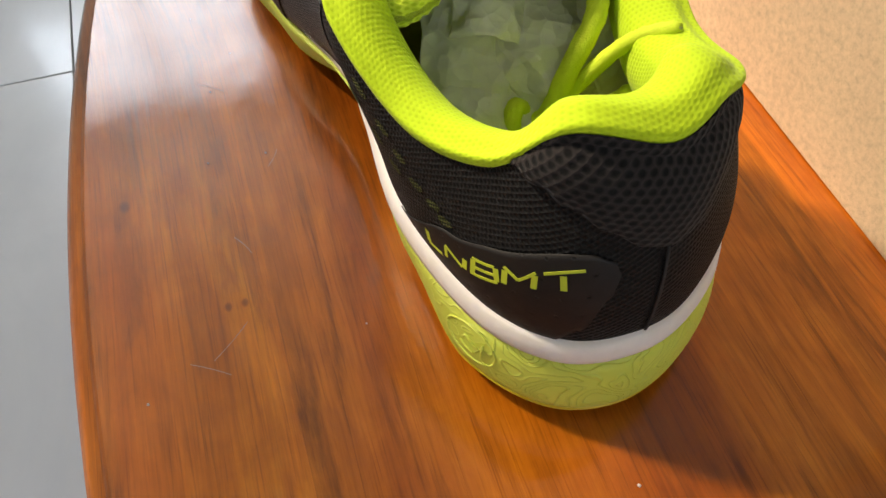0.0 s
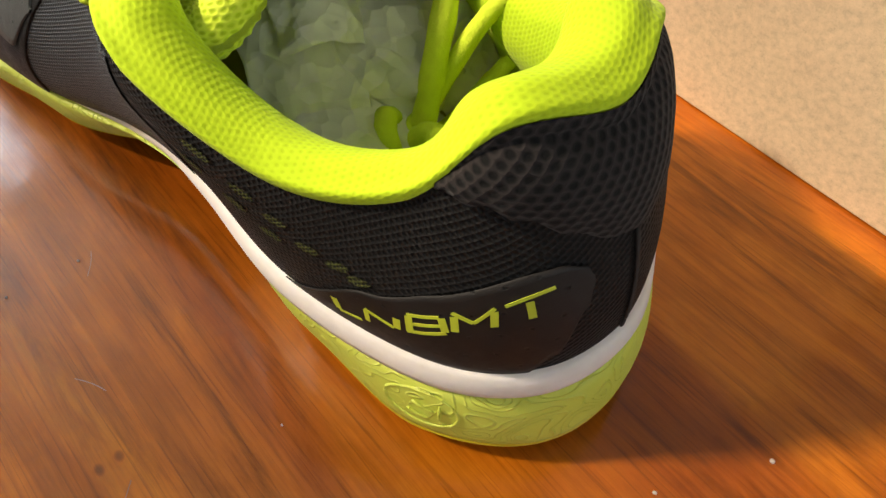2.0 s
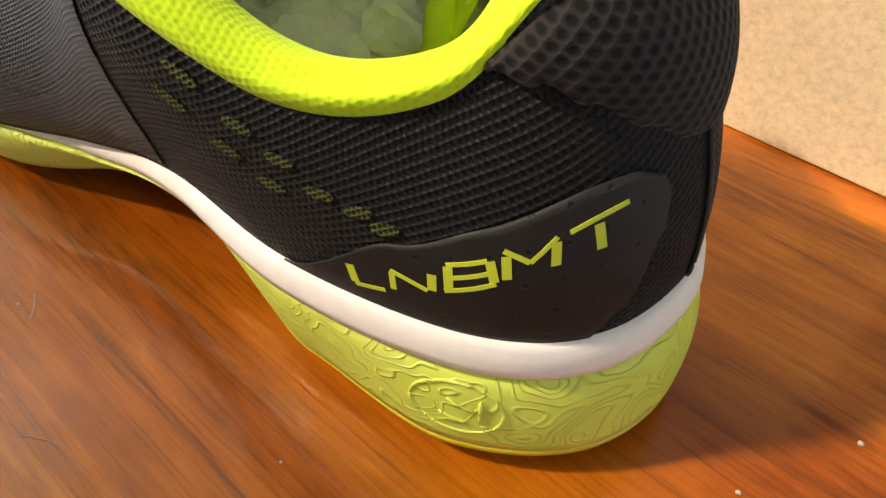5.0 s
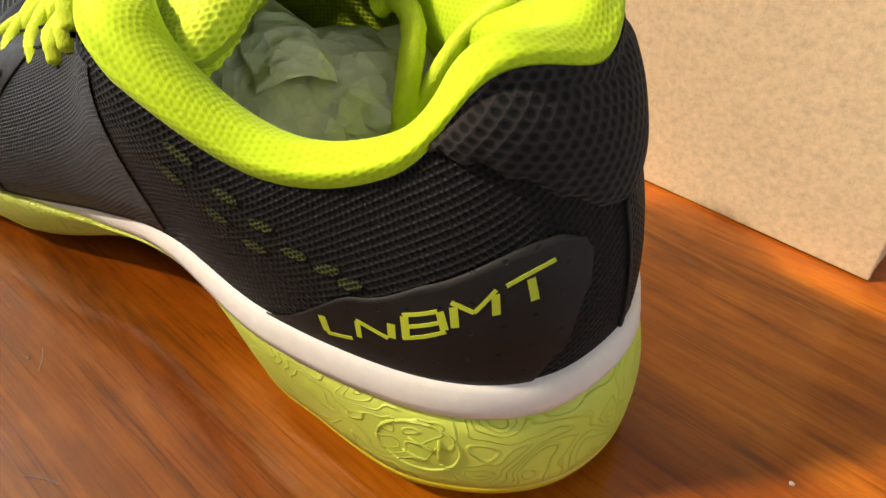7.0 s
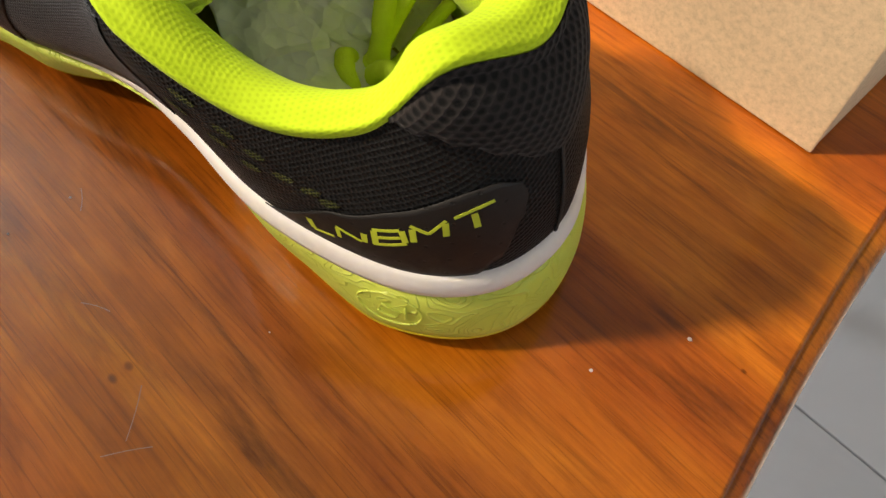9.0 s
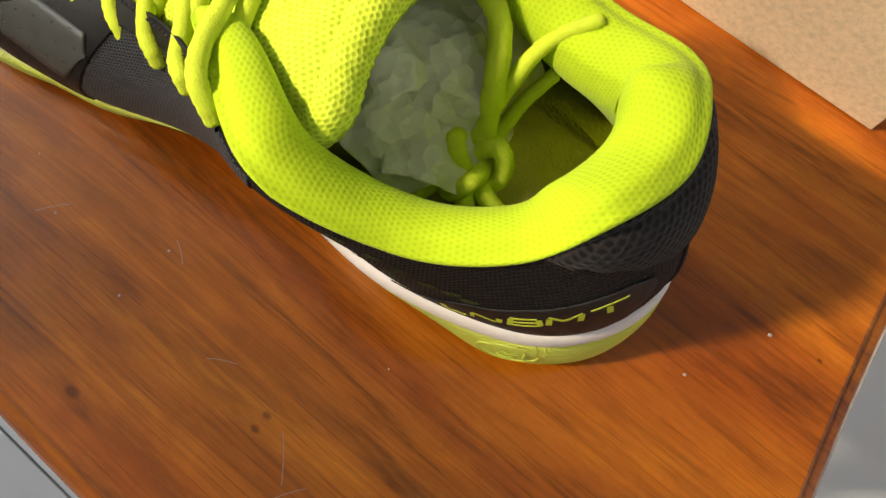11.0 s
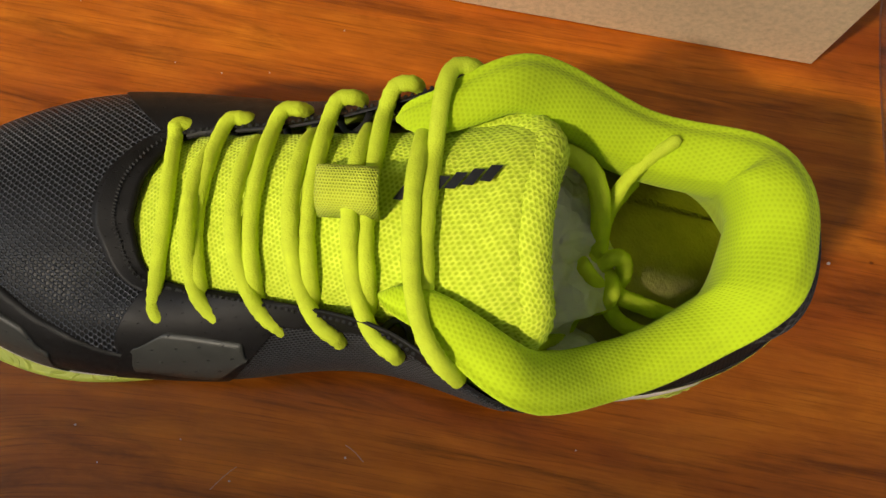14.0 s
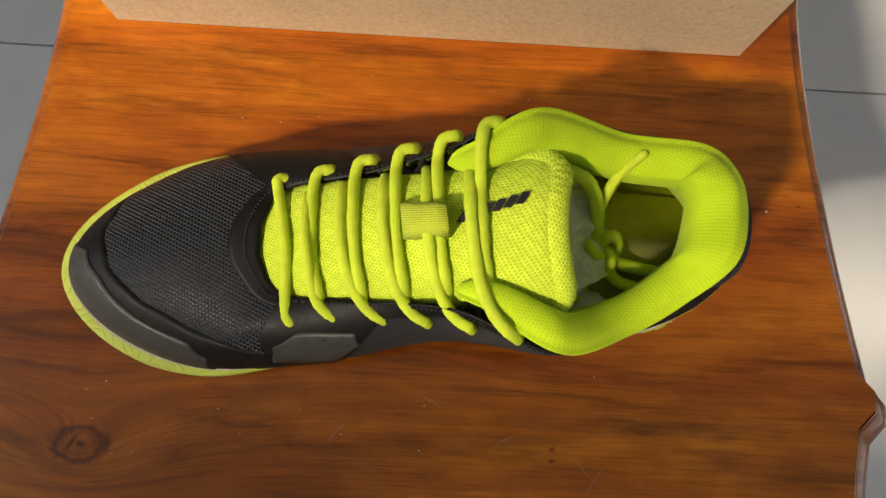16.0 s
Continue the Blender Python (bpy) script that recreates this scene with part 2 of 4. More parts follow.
NEON = (.51, .68, .012)
NEON_DEEP = (.47, .57, .025)
M_WOOD = wood_lacquer("red_brown_lacquered_wood", 1.27)
M_WOOD_EDGE = wood_lacquer("lacquered_wood_moulding", 1.1, (((9, 9), .01),))
M_COLLAR = knit("neon_collar_knit", NEON, (.43, .59, .008), .0014, .00011, turn=.05, open_at=.24)
M_TONGUE = knit("neon_air_mesh", (.70, .82, .06), (.43, .57, .012), .0014, .00018, turn=.78, open_at=.30, quilt=.0060)
M_WEAVE = knit("black_woven_mesh", (.0095, .0088, .0092), (.0005, .0005, .0005), .0015, .0005, rough=.62, turn=.5, open_at=.38, sheen=.01, spec=.18)
M_PAD = knit("dark_knitted_heel_mesh", (.024, .0185, .0175), (.0016, .0013, .0013), .0019, .00035, rough=.85, turn=.9, open_at=.36, sheen=.06)
M_RIB = knit("black_ribbed_window_mesh", (.062, .066, .078), (.0015, .0015, .0018), .0013, .0006, rough=.5, turn=.35, open_at=.47)
M_OVERLAY = perforated("black_film_overlay", (.0072, .0062, .0060), .5, .0055, .22)
M_PATCH = perforated("dark_rubberised_patch", (.0110, .0090, .0084), .6, .0065, .3)
M_TOECAP = perforated("grey_toe_guard", (.048, .048, .042), .42, .0075, .4)
M_LETTER = plain("neon_print", (.50, .56, .03), .6, 0, 400, .08)
M_INK = plain("black_print", (.012, .012, .014), .5, 0, 400, .1)
M_WHITE = plain("white_midsole_foam", (.80, .74, .69), .6, .00005, 2500, .05, subsurface=.1)
M_LACE = plain("neon_woven_lace", (.60, .72, .04), .8, .0003, 1500, .12, spec=.2)
M_WEB = knit("neon_webbing", (.58, .66, .05), (.38, .44, .01), .0009, .0003, open_at=.26)
M_LINING = knit("neon_lining", NEON, (.33, .46, .006), .0016, .0002)
M_INSOLE = plain("olive_foam_insole", (.50, .44, .13), .9, .0002, 900, .2)
M_PAPER = plain("pale_tissue_paper", (.90, .89, .80), .75, .0001, 300, .06, spec=.3)


def let_light_through(m, colour, share):
    """Thin sheet: part of the light goes through, diffused."""
    ns, ls = m.node_tree.nodes, m.node_tree.links
    thin = node(ns, "ShaderNodeBsdfTranslucent", Color=(*colour, 1))
    both = node(ns, "ShaderNodeMixShader", Fac=share)
    ls.new(ns["Principled BSDF"].outputs[0], both.inputs[1])
    ls.new(thin.outputs[0], both.inputs[2])
    ls.new(both.outputs[0], ns["Material Output"].inputs[0])


def creased(m, size, depth):
    """Flat facets meeting in creases, at two sizes."""
    ns, ls = m.node_tree.nodes, m.node_tree.links
    vec = mapped(ns, ls, "Object", (1, 1, 1))
    total = None
    for scale, share in ((1 / size, 1.0), (2.3 / size, .4)):
        cell = node(ns, "ShaderNodeTexVoronoi", Scale=scale)
        ls.new(vec, cell.inputs["Vector"])
        piece = maths(ns, ls, "MULTIPLY", cell.outputs["Distance"], share)
        total = piece if total is None else maths(ns, ls, "ADD", total, piece)
    bump(ns, ls, ns["Principled BSDF"], total, depth)


creased(M_PAPER, .009, .0035)
let_light_through(M_PAPER, (.92, .91, .82), .35)
M_AGLET = plain("clear_yellow_aglet", (.62, .70, .16), .25, 0, 400, .05, coat=.4)
M_THREAD = plain("black_thread", (.012, .012, .012), .7, .0002, 2000, .2)
M_TOE = knit("black_toe_mesh", (.135, .142, .165), (.0005, .0005, .0008), .0016, .0008, rough=.42, turn=.42, open_at=.49, sheen=.0)
M_TUFT = knit("olive_tuft_mesh", (.07, .078, .016), (.006, .006, .005), .0011, .0004, turn=.5, open_at=.34, sheen=.0)
M_CRUMB = plain("pale_crumb", (.45, .38, .32), .9, 0, 400, .1)
M_SCRATCH = plain("pale_lacquer_scratch", (.42, .26, .16), .6, 0, 400, .2)
M_GOLD = plain("amber_rubber_outsole", (.60, .46, .012), .42, .00004, 1500, .06, subsurface=.1)


def sole_rubber():
    """Yellow-green rubber with a raised pattern of contour lines."""
    m, ns, ls, b = mat("yellow_green_sole_rubber")
    vec = mapped(ns, ls, "Object", (1, 1, 1.2))
    n = noise_at(ns, ls, vec, 60, 1.0, .4, .6)
    saw = maths(ns, ls, "FRACT", maths(ns, ls, "MULTIPLY", n, 13))
    line = ramp(ns, ls, saw, (.0, grey(1)), (.16, grey(0)), (.84, grey(0)), (1.0, grey(1)))
    tint = noise_at(ns, ls, vec, 30, 3, .5)
    colour = ramp(ns, ls, tint, (.3, (.56, .64, .075)), (.7, (.64, .70, .11)))
    ls.new(colour, b.inputs["Base Color"])
    b.inputs["Roughness"].default_value = .5
    b.inputs["Subsurface Weight"].default_value = .15
    b.inputs["Subsurface Radius"].default_value = (.004, .004, .001)
    b.inputs["Subsurface Scale"].default_value = 1.0
    bump(ns, ls, b, line, .0005, .75)
    return m


M_SOLE = sole_rubber()


def cardboard(name, tone):
    m, ns, ls, b = mat(name)
    vec = mapped(ns, ls, "Object", (1, 1, 1))
    fibre = noise_at(ns, ls, vec, 420, 5, .75)
    speck = noise_at(ns, ls, mapped(ns, ls, "Object", (1, 1, 1.6)), 1500, 2, .5)
    soft = noise_at(ns, ls, vec, 14, 3, .5)
    colour = ramp(ns, ls, fibre, (.25, tuple(v * .74 for v in tone)), (.5, tone), (.75, tuple(min(1, v * 1.18) for v in tone)))
    colour = mix(ns, ls, "MULTIPLY", .6, colour, ramp(ns, ls, speck, (.28, grey(.75)), (.42, grey(1))))
    colour = mix(ns, ls, "MULTIPLY", .6, colour, ramp(ns, ls, soft, (.3, grey(.88)), (.7, grey(1.06))))
    ls.new(colour, b.inputs["Base Color"])
    b.inputs["Roughness"].default_value = .82
    b.inputs["Specular IOR Level"].default_value = .25
    bump(ns, ls, b, maths(ns, ls, "ADD", fibre, maths(ns, ls, "MULTIPLY", soft, 4.0)), .0002, .7)
    return m


M_KRAFT = cardboard("brown_kraft_cardboard", (.70, .52, .33))


def tile_glaze():
    m, ns, ls, b = mat("polished_pale_tile")
    vec = mapped(ns, ls, "Object", (1, 1, 1))
    v = noise_at(ns, ls, vec, 2.5, 6, .6, .8)
    info = ns.new("ShaderNodeObjectInfo")
    colour = ramp(ns, ls, v, (.3, (.68, .68, .68)), (.55, (.78, .77, .76)), (.75, (.83, .82, .81)))
    colour = mix(ns, ls, "MULTIPLY", 1.0, colour, ramp(ns, ls, info.outputs["Random"], (0, grey(.95)), (1, grey(1.03))))
    ls.new(colour, b.inputs["Base Color"])
    ls.new(ramp(ns, ls, noise_at(ns, ls, vec, 9, 4, .6), (.3, grey(.10)), (.7, grey(.2))), b.inputs["Roughness"])
    bump(ns, ls, b, noise_at(ns, ls, vec, 3, 2, .5), .0008, .3)
    return m


M_TILE = tile_glaze()
M_GROUT = plain("grey_grout", (.30, .29, .28), .9, .0005, 300, .15)
M_WALL = plain("off_white_plaster", (.72, .68, .62), .9, .0006, 60, .06)
M_CEILING = plain("white_ceiling_paint", (.78, .77, .74), .9, .0004, 60, .04)
M_FRAME = plain("dark_window_frame", (.10, .09, .08), .5, .0001, 200, .15)

# ---- building helpers ----
def mesh_from(name, verts, faces, uvs=None, smooth=True):
    me = bpy.data.meshes.new(name)
    me.from_pydata([tuple(v) for v in verts], [], faces)
    if uvs is not None:
        layer = me.uv_layers.new(name="metres")
        for loop in me.loops:
            layer.data[loop.index].uv = uvs[loop.vertex_index]
    bm = bmesh.new()
    bm.from_mesh(me)
    bmesh.ops.recalc_face_normals(bm, faces=bm.faces)
    bm.to_mesh(me)
    bm.free()
    if smooth:
        me.polygons.foreach_set("use_smooth", [True] * len(me.polygons))
    return me


def root(name, place, label, category, group=""):
    ob = new(name)
    ob.location = place
    ob.empty_display_size = .02
    return tagged(ob, label, category, group)


def under(ob, parent, label=""):
    """Hangs ob, built in world places, under a thing (an Empty) or under a part."""
    ob.parent = parent
    ob.matrix_parent_inverse = Matrix.Translation(parent.location).inverted()
    if label:
        ob["label"] = label
    return ob


def part(name, data, material, parent, label=""):
    """Links a mesh or a bmesh as one mesh object under a thing or part."""
    if isinstance(data, bmesh.types.BMesh):
        me = bpy.data.meshes.new(name)
        data.to_mesh(me)
        data.free()
        data = me
    if not data.materials:
        data.materials.append(material)
    ob = new(name, data)
    return under(ob, parent, label)


def thing(name, data, material, label, category="", group="", kind=""):
    if isinstance(data, bmesh.types.BMesh):
        me = bpy.data.meshes.new(name)
        data.to_mesh(me)
        data.free()
        data = me
    if not data.materials:
        data.materials.append(material)
    return tagged(new(name, data), label, category, group, kind)


def box_bm(lo, hi, bevel=0.0, segments=2):
    bm = bmesh.new()
    bmesh.ops.create_cube(bm, size=1)
    for v in bm.verts:
        v.co = Vector([lo[i] + (v.co[i] + .5) * (hi[i] - lo[i]) for i in range(3)])
    if bevel:
        bmesh.ops.bevel(bm, geom=bm.edges[:], offset=bevel, segments=segments, profile=.6, affect="EDGES")
    return bm


def grid_mesh(name, rows, close_u=False, close_v=False, caps=False, uvs=None, smooth=True):
    """A sheet through rows of points; u runs along a row."""
    nv, nu = len(rows), len(rows[0])
    verts = [p for r in rows for p in r]
    flat_uv = [c for r in uvs for c in r] if uvs else None
    if flat_uv is None:
        flat_uv = []
        vsum = 0.0
        for j, r in enumerate(rows):
            if j:
                vsum += float(np.linalg.norm(np.array(r[nu // 2]) - np.array(rows[j - 1][nu // 2])))
            usum = 0.0
            for i, p in enumerate(r):
                if i:
                    usum += float(np.linalg.norm(np.array(p) - np.array(r[i - 1])))
                flat_uv.append((usum, vsum))
    faces = []
    for j in range(nv if close_v else nv - 1):
        for i in range(nu if close_u else nu - 1):
            a, b = j * nu + i, j * nu + (i + 1) % nu
            c, d = ((j + 1) % nv) * nu + (i + 1) % nu, ((j + 1) % nv) * nu + i
            faces.append((a, b, c, d))
    if caps:
        faces.append(tuple(range(nu)))
        faces.append(tuple((nv - 1) * nu + i for i in range(nu)))
    return mesh_from(name, verts, faces, flat_uv, smooth)


def smooth_path(points, steps):
    """Open Catmull-Rom curve through points."""
    p = [np.array(q, float) for q in points]
    p = [2 * p[0] - p[1], *p, 2 * p[-1] - p[-2]]
    out = []
    for i in range(1, len(p) - 2):
        for s in range(steps):
            f = s / steps
            a, b, c, d = p[i - 1:i + 3]
            out.append(0.5 * (2 * b + (c - a) * f + (2 * a - 5 * b + 4 * c - d) * f * f + (3 * b - a - 3 * c + d) * f ** 3))
    out.append(p[-2])
    return out


def tube(name, points, radius, steps=6, around=10, flat=1.0, taper=1.0):
    """A cord along a smooth path, with rounded ends."""
    path = smooth_path(points, steps)
    rows, uvs, run = [], [], 0.0
    up = np.array((0.02, 0.01, 1.0))
    n = len(path)
    for j, c in enumerate(path):
        t = path[min(j + 1, n - 1)] - path[max(j - 1, 0)]
        t = t / (np.linalg.norm(t) + 1e-12)
        side = np.cross(t, up)
        side = side / (np.linalg.norm(side) + 1e-9)
        over = np.cross(side, t)
        r = radius * (1 + (taper - 1) * j / (n - 1))
        if j:
            run += float(np.linalg.norm(c - path[j - 1]))
        r *= 1 + .05 * math.sin(run * 2400)
        shrink = .55 if j in (0, n - 1) else 1
        rows.append([c + (side * math.cos(a) + over * math.sin(a) * flat) * r * shrink for a in (2 * math.pi * i / around for i in range(around))])
        uvs.append([(i / around * radius * 6.28, run) for i in range(around)])
    return grid_mesh(name, rows, close_u=True, caps=True, uvs=uvs)


# ---- setting: floor, walls, ceiling, windows ----
FLOOR_Z = -.46
TILE = .60
floor = thing("floor", box_bm((-2.9, -1.25, FLOOR_Z - .12), (2.9, 2.9, FLOOR_Z - .004)), M_GROUT, "grey grout bed under polished pale floor tiles", "floor", kind="structure")
ceiling = thing("ceiling", box_bm((-2.9, -1.25, 2.30), (2.9, 2.9, 2.42)), M_CEILING, "plain white painted ceiling", "ceiling", kind="structure")


def wall_with_opening(name, axis, place, thick, span, hole, label, second=None):
    """A wall across x or y at place, with one or two openings (from, to, bottom, top)."""
    holes = [hole] + ([second] if second else [])
    cuts = sorted({*span, *(v for h in holes for v in h[:2])})
    bm = bmesh.new()
    for lo, hi in zip(cuts, cuts[1:]):
        gaps = sorted((h[2], h[3]) for h in holes if h[0] <= lo and h[1] >= hi)
        z = FLOOR_Z
        for zl, zh in gaps + [(2.30, 2.30)]:
            if zl - z > 1e-4:
                p = box_bm((place, lo, z), (place + thick, hi, zl)) if axis == "x" else box_bm((lo, place, z), (hi, place + thick, zl))
                me = bpy.data.meshes.new("piece")
                p.to_mesh(me)
                p.free()
                bm.from_mesh(me)
                bpy.data.meshes.remove(me)
            z = zh
    bmesh.ops.remove_doubles(bm, verts=bm.verts[:], dist=1e-5)
    return thing(name, bm, M_WALL, label, "wall", kind="structure")


wall_with_opening("wall_west", "x", -2.75, .12, (-1.25, 2.9), (-1.08, -.12, .70, 2.22), "off-white plaster wall with a tall barred window")
# unseen wall, added to block the sun except through its two openings
wall_with_opening("wall_south", "y", -1.17, .12, (-2.63, 2.75), (-1.85, -.55, 1.30, 2.05), "unseen off-white plaster wall added with a high opening over a low one to shape the sun", (-1.05, -.46, .78, 1.24))
# the opening is added behind the east fill lamp
wall_with_opening("wall_east", "x", 2.63, .12, (-1.05, 2.9), (-.85, .75, .05, 1.95), "off-white plaster wall with an added wide window, out of view")
thing("wall_north", box_bm((-2.63, 2.75, FLOOR_Z), (2.63, 2.87, 2.30)), M_WALL, "plain off-white plaster wall", "wall", kind="structure")


def barred_window(name, axis, place, a, b, z0, z1, bars, label):
    win = root(name, (place, (a + b) / 2, z0) if axis == "x" else ((a + b) / 2, place, z0), label, "window")
    win["kind"] = "structure"

    def bar(nm, lo, hi, zl, zh, deep=.04):
        p = box_bm((place - deep / 2, lo, zl), (place + deep / 2, hi, zh), .004) if axis == "x" else box_bm((lo, place - deep / 2, zl), (hi, place + deep / 2, zh), .004)
        part(nm, p, M_FRAME, win)

    bar("window_frame", a, b, z0, z0 + .05)
    bar("window_frame", a, b, z1 - .05, z1)
    bar("window_frame", a, a + .05, z0 + .052, z1 - .052)
    bar("window_frame", b - .05, b, z0 + .052, z1 - .052)
    for i in range(1, bars):
        c = a + (b - a) * i / bars
        bar("window_bar", c - .012, c + .012, z0 + .052, z1 - .052, .024)
    return win


west_window = barred_window("window_1", "x", -2.69, -1.08, -.12, .70, 2.22, 2, "tall window with dark level bars and bright sky behind")
for i in range(1, 8):
    rail = box_bm((-2.675, -1.03, .70 + .19 * i - .012), (-2.651, -.17, .70 + .19 * i + .012), .004)
    part("window_bar", rail, M_FRAME, west_window)
# added window, out of view, that goes with the east fill lamp
barred_window("fill_opening", "x", 2.69, -.85, .75, .05, 1.95, 3, "added wide window with dark upright bars, out of view, behind the fill lamp")
# added opening, out of view: its edges bound the sun patch on the table
sun_gate = barred_window("sun_patch_opening", "y", -1.11, -1.85, -.55, 1.30, 2.05, 1, "added high window, out of view, that bounds the sun patch, with a slanting bar")
# added low opening, sized to put sun on the floor east of the table
barred_window("floor_sun_opening", "y", -1.11, -1.05, -.46, .78, 1.24, 1, "added low window, out of view, with dark uprights, that lets sun onto the floor")
# unseen bar added to cast the slanting shadow band on the box front
shade_bm = box_bm((-.30, -.020, -.021), (.30, .020, .021), .003)
bmesh.ops.transform(shade_bm, matrix=pose(-1.175, -1.075, 1.595, 0, 18.5, 0), verts=shade_bm.verts)
part("stay_bar", shade_bm, M_FRAME, sun_gate)


# ---- table ----
def south_bow(x):
    """How far the long south edge swells out at x."""
    return .0095 - .012 * min(1.3, ((x + .125) / .16) ** 2)


def north_bow(x):
    return .004 * math.cos((x + .163) / .22 * math.pi * 1.5)


def table_outline(grow=0.0):
    """The top's plan: serpentine ends that swell to an ear near each corner."""
    cx, cy, half = -.163, .030, .285
    n, m = 60, 40
    east = []
    for i in range(n + 1):
        v = -half + 2 * half * i / n
        a = abs(v)
        reach = .198 + .030 * (a / .2) ** 1.6 * (1 if a < .2 else 0)
        if a >= .2:
            e = (a - .2) / (half - .2)
            reach = .228 + .010 * math.sin(min(1, e * 3.2) * math.pi) * (1 if e < .3125 else 0) - .004 * min(1, max(0, (e - .3) * 3))
        corner = max(0.0, (a - .2) / (half - .2)) ** 3
        bow = south_bow(cx + .22) if v < 0 else 0.0
        east.append((cx + reach + grow, cy + v * (1 + grow / half) - bow * corner))
    pts = list(east)
    for i in range(1, m):
        x = cx + .22 - .44 * i / m
        pts.append((x, cy + half + north_bow(x) + grow))
    for i in range(n, -1, -1):
        x, y = east[i]
        a = abs(-half + 2 * half * i / n)
        corner = max(0.0, (a - .2) / (half - .2)) ** 3
        fix = (south_bow(cx + .22) - south_bow(cx - .22)) * corner if i < n / 2 else 0.0
        pts.append((2 * cx - x, y + fix))
    for i in range(1, m):
        x = cx - .22 + .44 * i / m
        pts.append((x, cy - half - south_bow(x) - grow))
    return pts


table = root("small_table", (-.163, .03, FLOOR_Z), "small red-brown lacquered wooden table with a moulded serpentine edge", "table")


def table_top():
    inner = table_outline(-.0075)
    rows = []
    for grow, z in ((-.0075, 0.0), (-.0063, -.0004), (-.0058, -.0022), (-.0050, -.0026), (-.002, -.0034), (.001, -.0062), (.002, -.0105), (0, -.0135), (-.004, -.0150), (-.004, -.0165), (-.001, -.018), (.0005, -.0215), (-.002, -.025), (-.012, -.026)):
        rows.append([(x, y, z) for x, y in table_outline(grow)])
    part("edge_moulding", grid_mesh("edge_moulding", rows, close_u=True), M_WOOD_EDGE, table, "grooved moulding round the table edge")
    cx, cy, half = -.163, .030, .285
    rows_t = []
    for j in range(61):
        x, y = inner[j]
        v = -half + 2 * half * j / 60
        edge = (abs(v) / half) ** 6
        row = []
        for i in range(61):
            px = cx + (x - cx) * (-1 + 2 * i / 60)
            lim = min(max(px, cx - .22), cx + .22)
            if v < 0:
                py = cy + v * (1 - .0075 / half) - south_bow(lim) * edge
            else:
                py = cy + v * (1 - .0075 / half) + north_bow(lim) * edge
            row.append((px, py, 0))
        rows_t.append(row)
    part("tabletop", grid_mesh("tabletop", rows_t), M_WOOD, table)
    part("underside", box_bm((-.335, -.228, -.024), (.009, .288, -.006)), M_WOOD_EDGE, table)
    for sx in (-1, 1):
        for sy in (-1, 1):
            x, y = -.163 + sx * .165, .03 + sy * .235
            rows = []
            for z, r in ((-.025, .026), (-.09, .026), (-.10, .020), (-.16, .023), (-.30, .016), (-.42, .013), (-.44, .019), (FLOOR_Z, .017)):
                rows.append([(x + r * math.cos(a) * 1.0, y + r * math.sin(a), z) for a in (2 * math.pi * i / 16 for i in range(16))])
            part("leg", grid_mesh("leg", rows, close_u=True, caps=True), M_WOOD_EDGE, table)
    for sx in (-1, 1):
        x = -.163 + sx * .165
        part("apron", box_bm((x - .010, -.177, -.085), (x + .010, .237, -.0255), .002), M_WOOD_EDGE, table)
    for sy in (-1, 1):
        y = .03 + sy * .235
        part("apron", box_bm((-.300, y - .010, -.085), (-.026, y + .010, -.0255), .002), M_WOOD_EDGE, table)


table_top()

# ---- shoe box ----
BOX_W, BOX_D, BOX_H = .33, .205, .125
shoebox = root("shoe_box", (-BOX_W / 2, BOX_D / 2, 0), "plain brown kraft cardboard shoe box standing on the table", "box")


def make_box():
    t = .003
    part("front_panel", box_bm((-BOX_W, .0006, .0006), (0, t, BOX_H), .0007), M_KRAFT, shoebox)
    part("back_panel", box_bm((-BOX_W, BOX_D - t, .0006), (0, BOX_D, BOX_H), .0007), M_KRAFT, shoebox)
    part("side_panel", box_bm((-t, t + .0003, .0006), (-.0004, BOX_D - t - .0003, BOX_H), .0007), M_KRAFT, shoebox)
    part("side_panel", box_bm((-BOX_W + .0004, t + .0003, .0006), (-BOX_W + t, BOX_D - t - .0003, BOX_H), .0007), M_KRAFT, shoebox)
    part("base", box_bm((-BOX_W + t + .0003, t + .0003, .0006), (-t - .0003, BOX_D - t - .0003, .0036)), M_KRAFT, shoebox)
    part("lid", box_bm((-BOX_W, .0006, BOX_H + .0003), (0, BOX_D, BOX_H + .0033), .0008), M_KRAFT, shoebox)


make_box()


# ---- shoe form: base line, throat line and the skin between them ----
BASE = [(-0.0270, -0.1096, 0.0430), (-0.0327, -0.1277, 0.0390), (-0.0506, -0.1438, 0.0397), (-0.0857, -0.1548, 0.0419), (-0.1242, -0.1552, 0.0420), (-0.1638, -0.1564, 0.0293),
        (-0.2089, -0.1695, 0.0224), (-0.2612, -0.1755, 0.0199), (-0.3026, -0.1607, 0.0234), (-0.3218, -0.1355, 0.0261), (-0.3069, -0.1086, 0.0263), (-0.2620, -0.0827, 0.0262),
        (-0.2001, -0.0759, 0.0331), (-0.1503, -0.0721, 0.0441), (-0.1058, -0.0646, 0.0453), (-0.0756, -0.0642, 0.0417), (-0.0493, -0.0733, 0.0394), (-0.0335, -0.0908, 0.0401)]
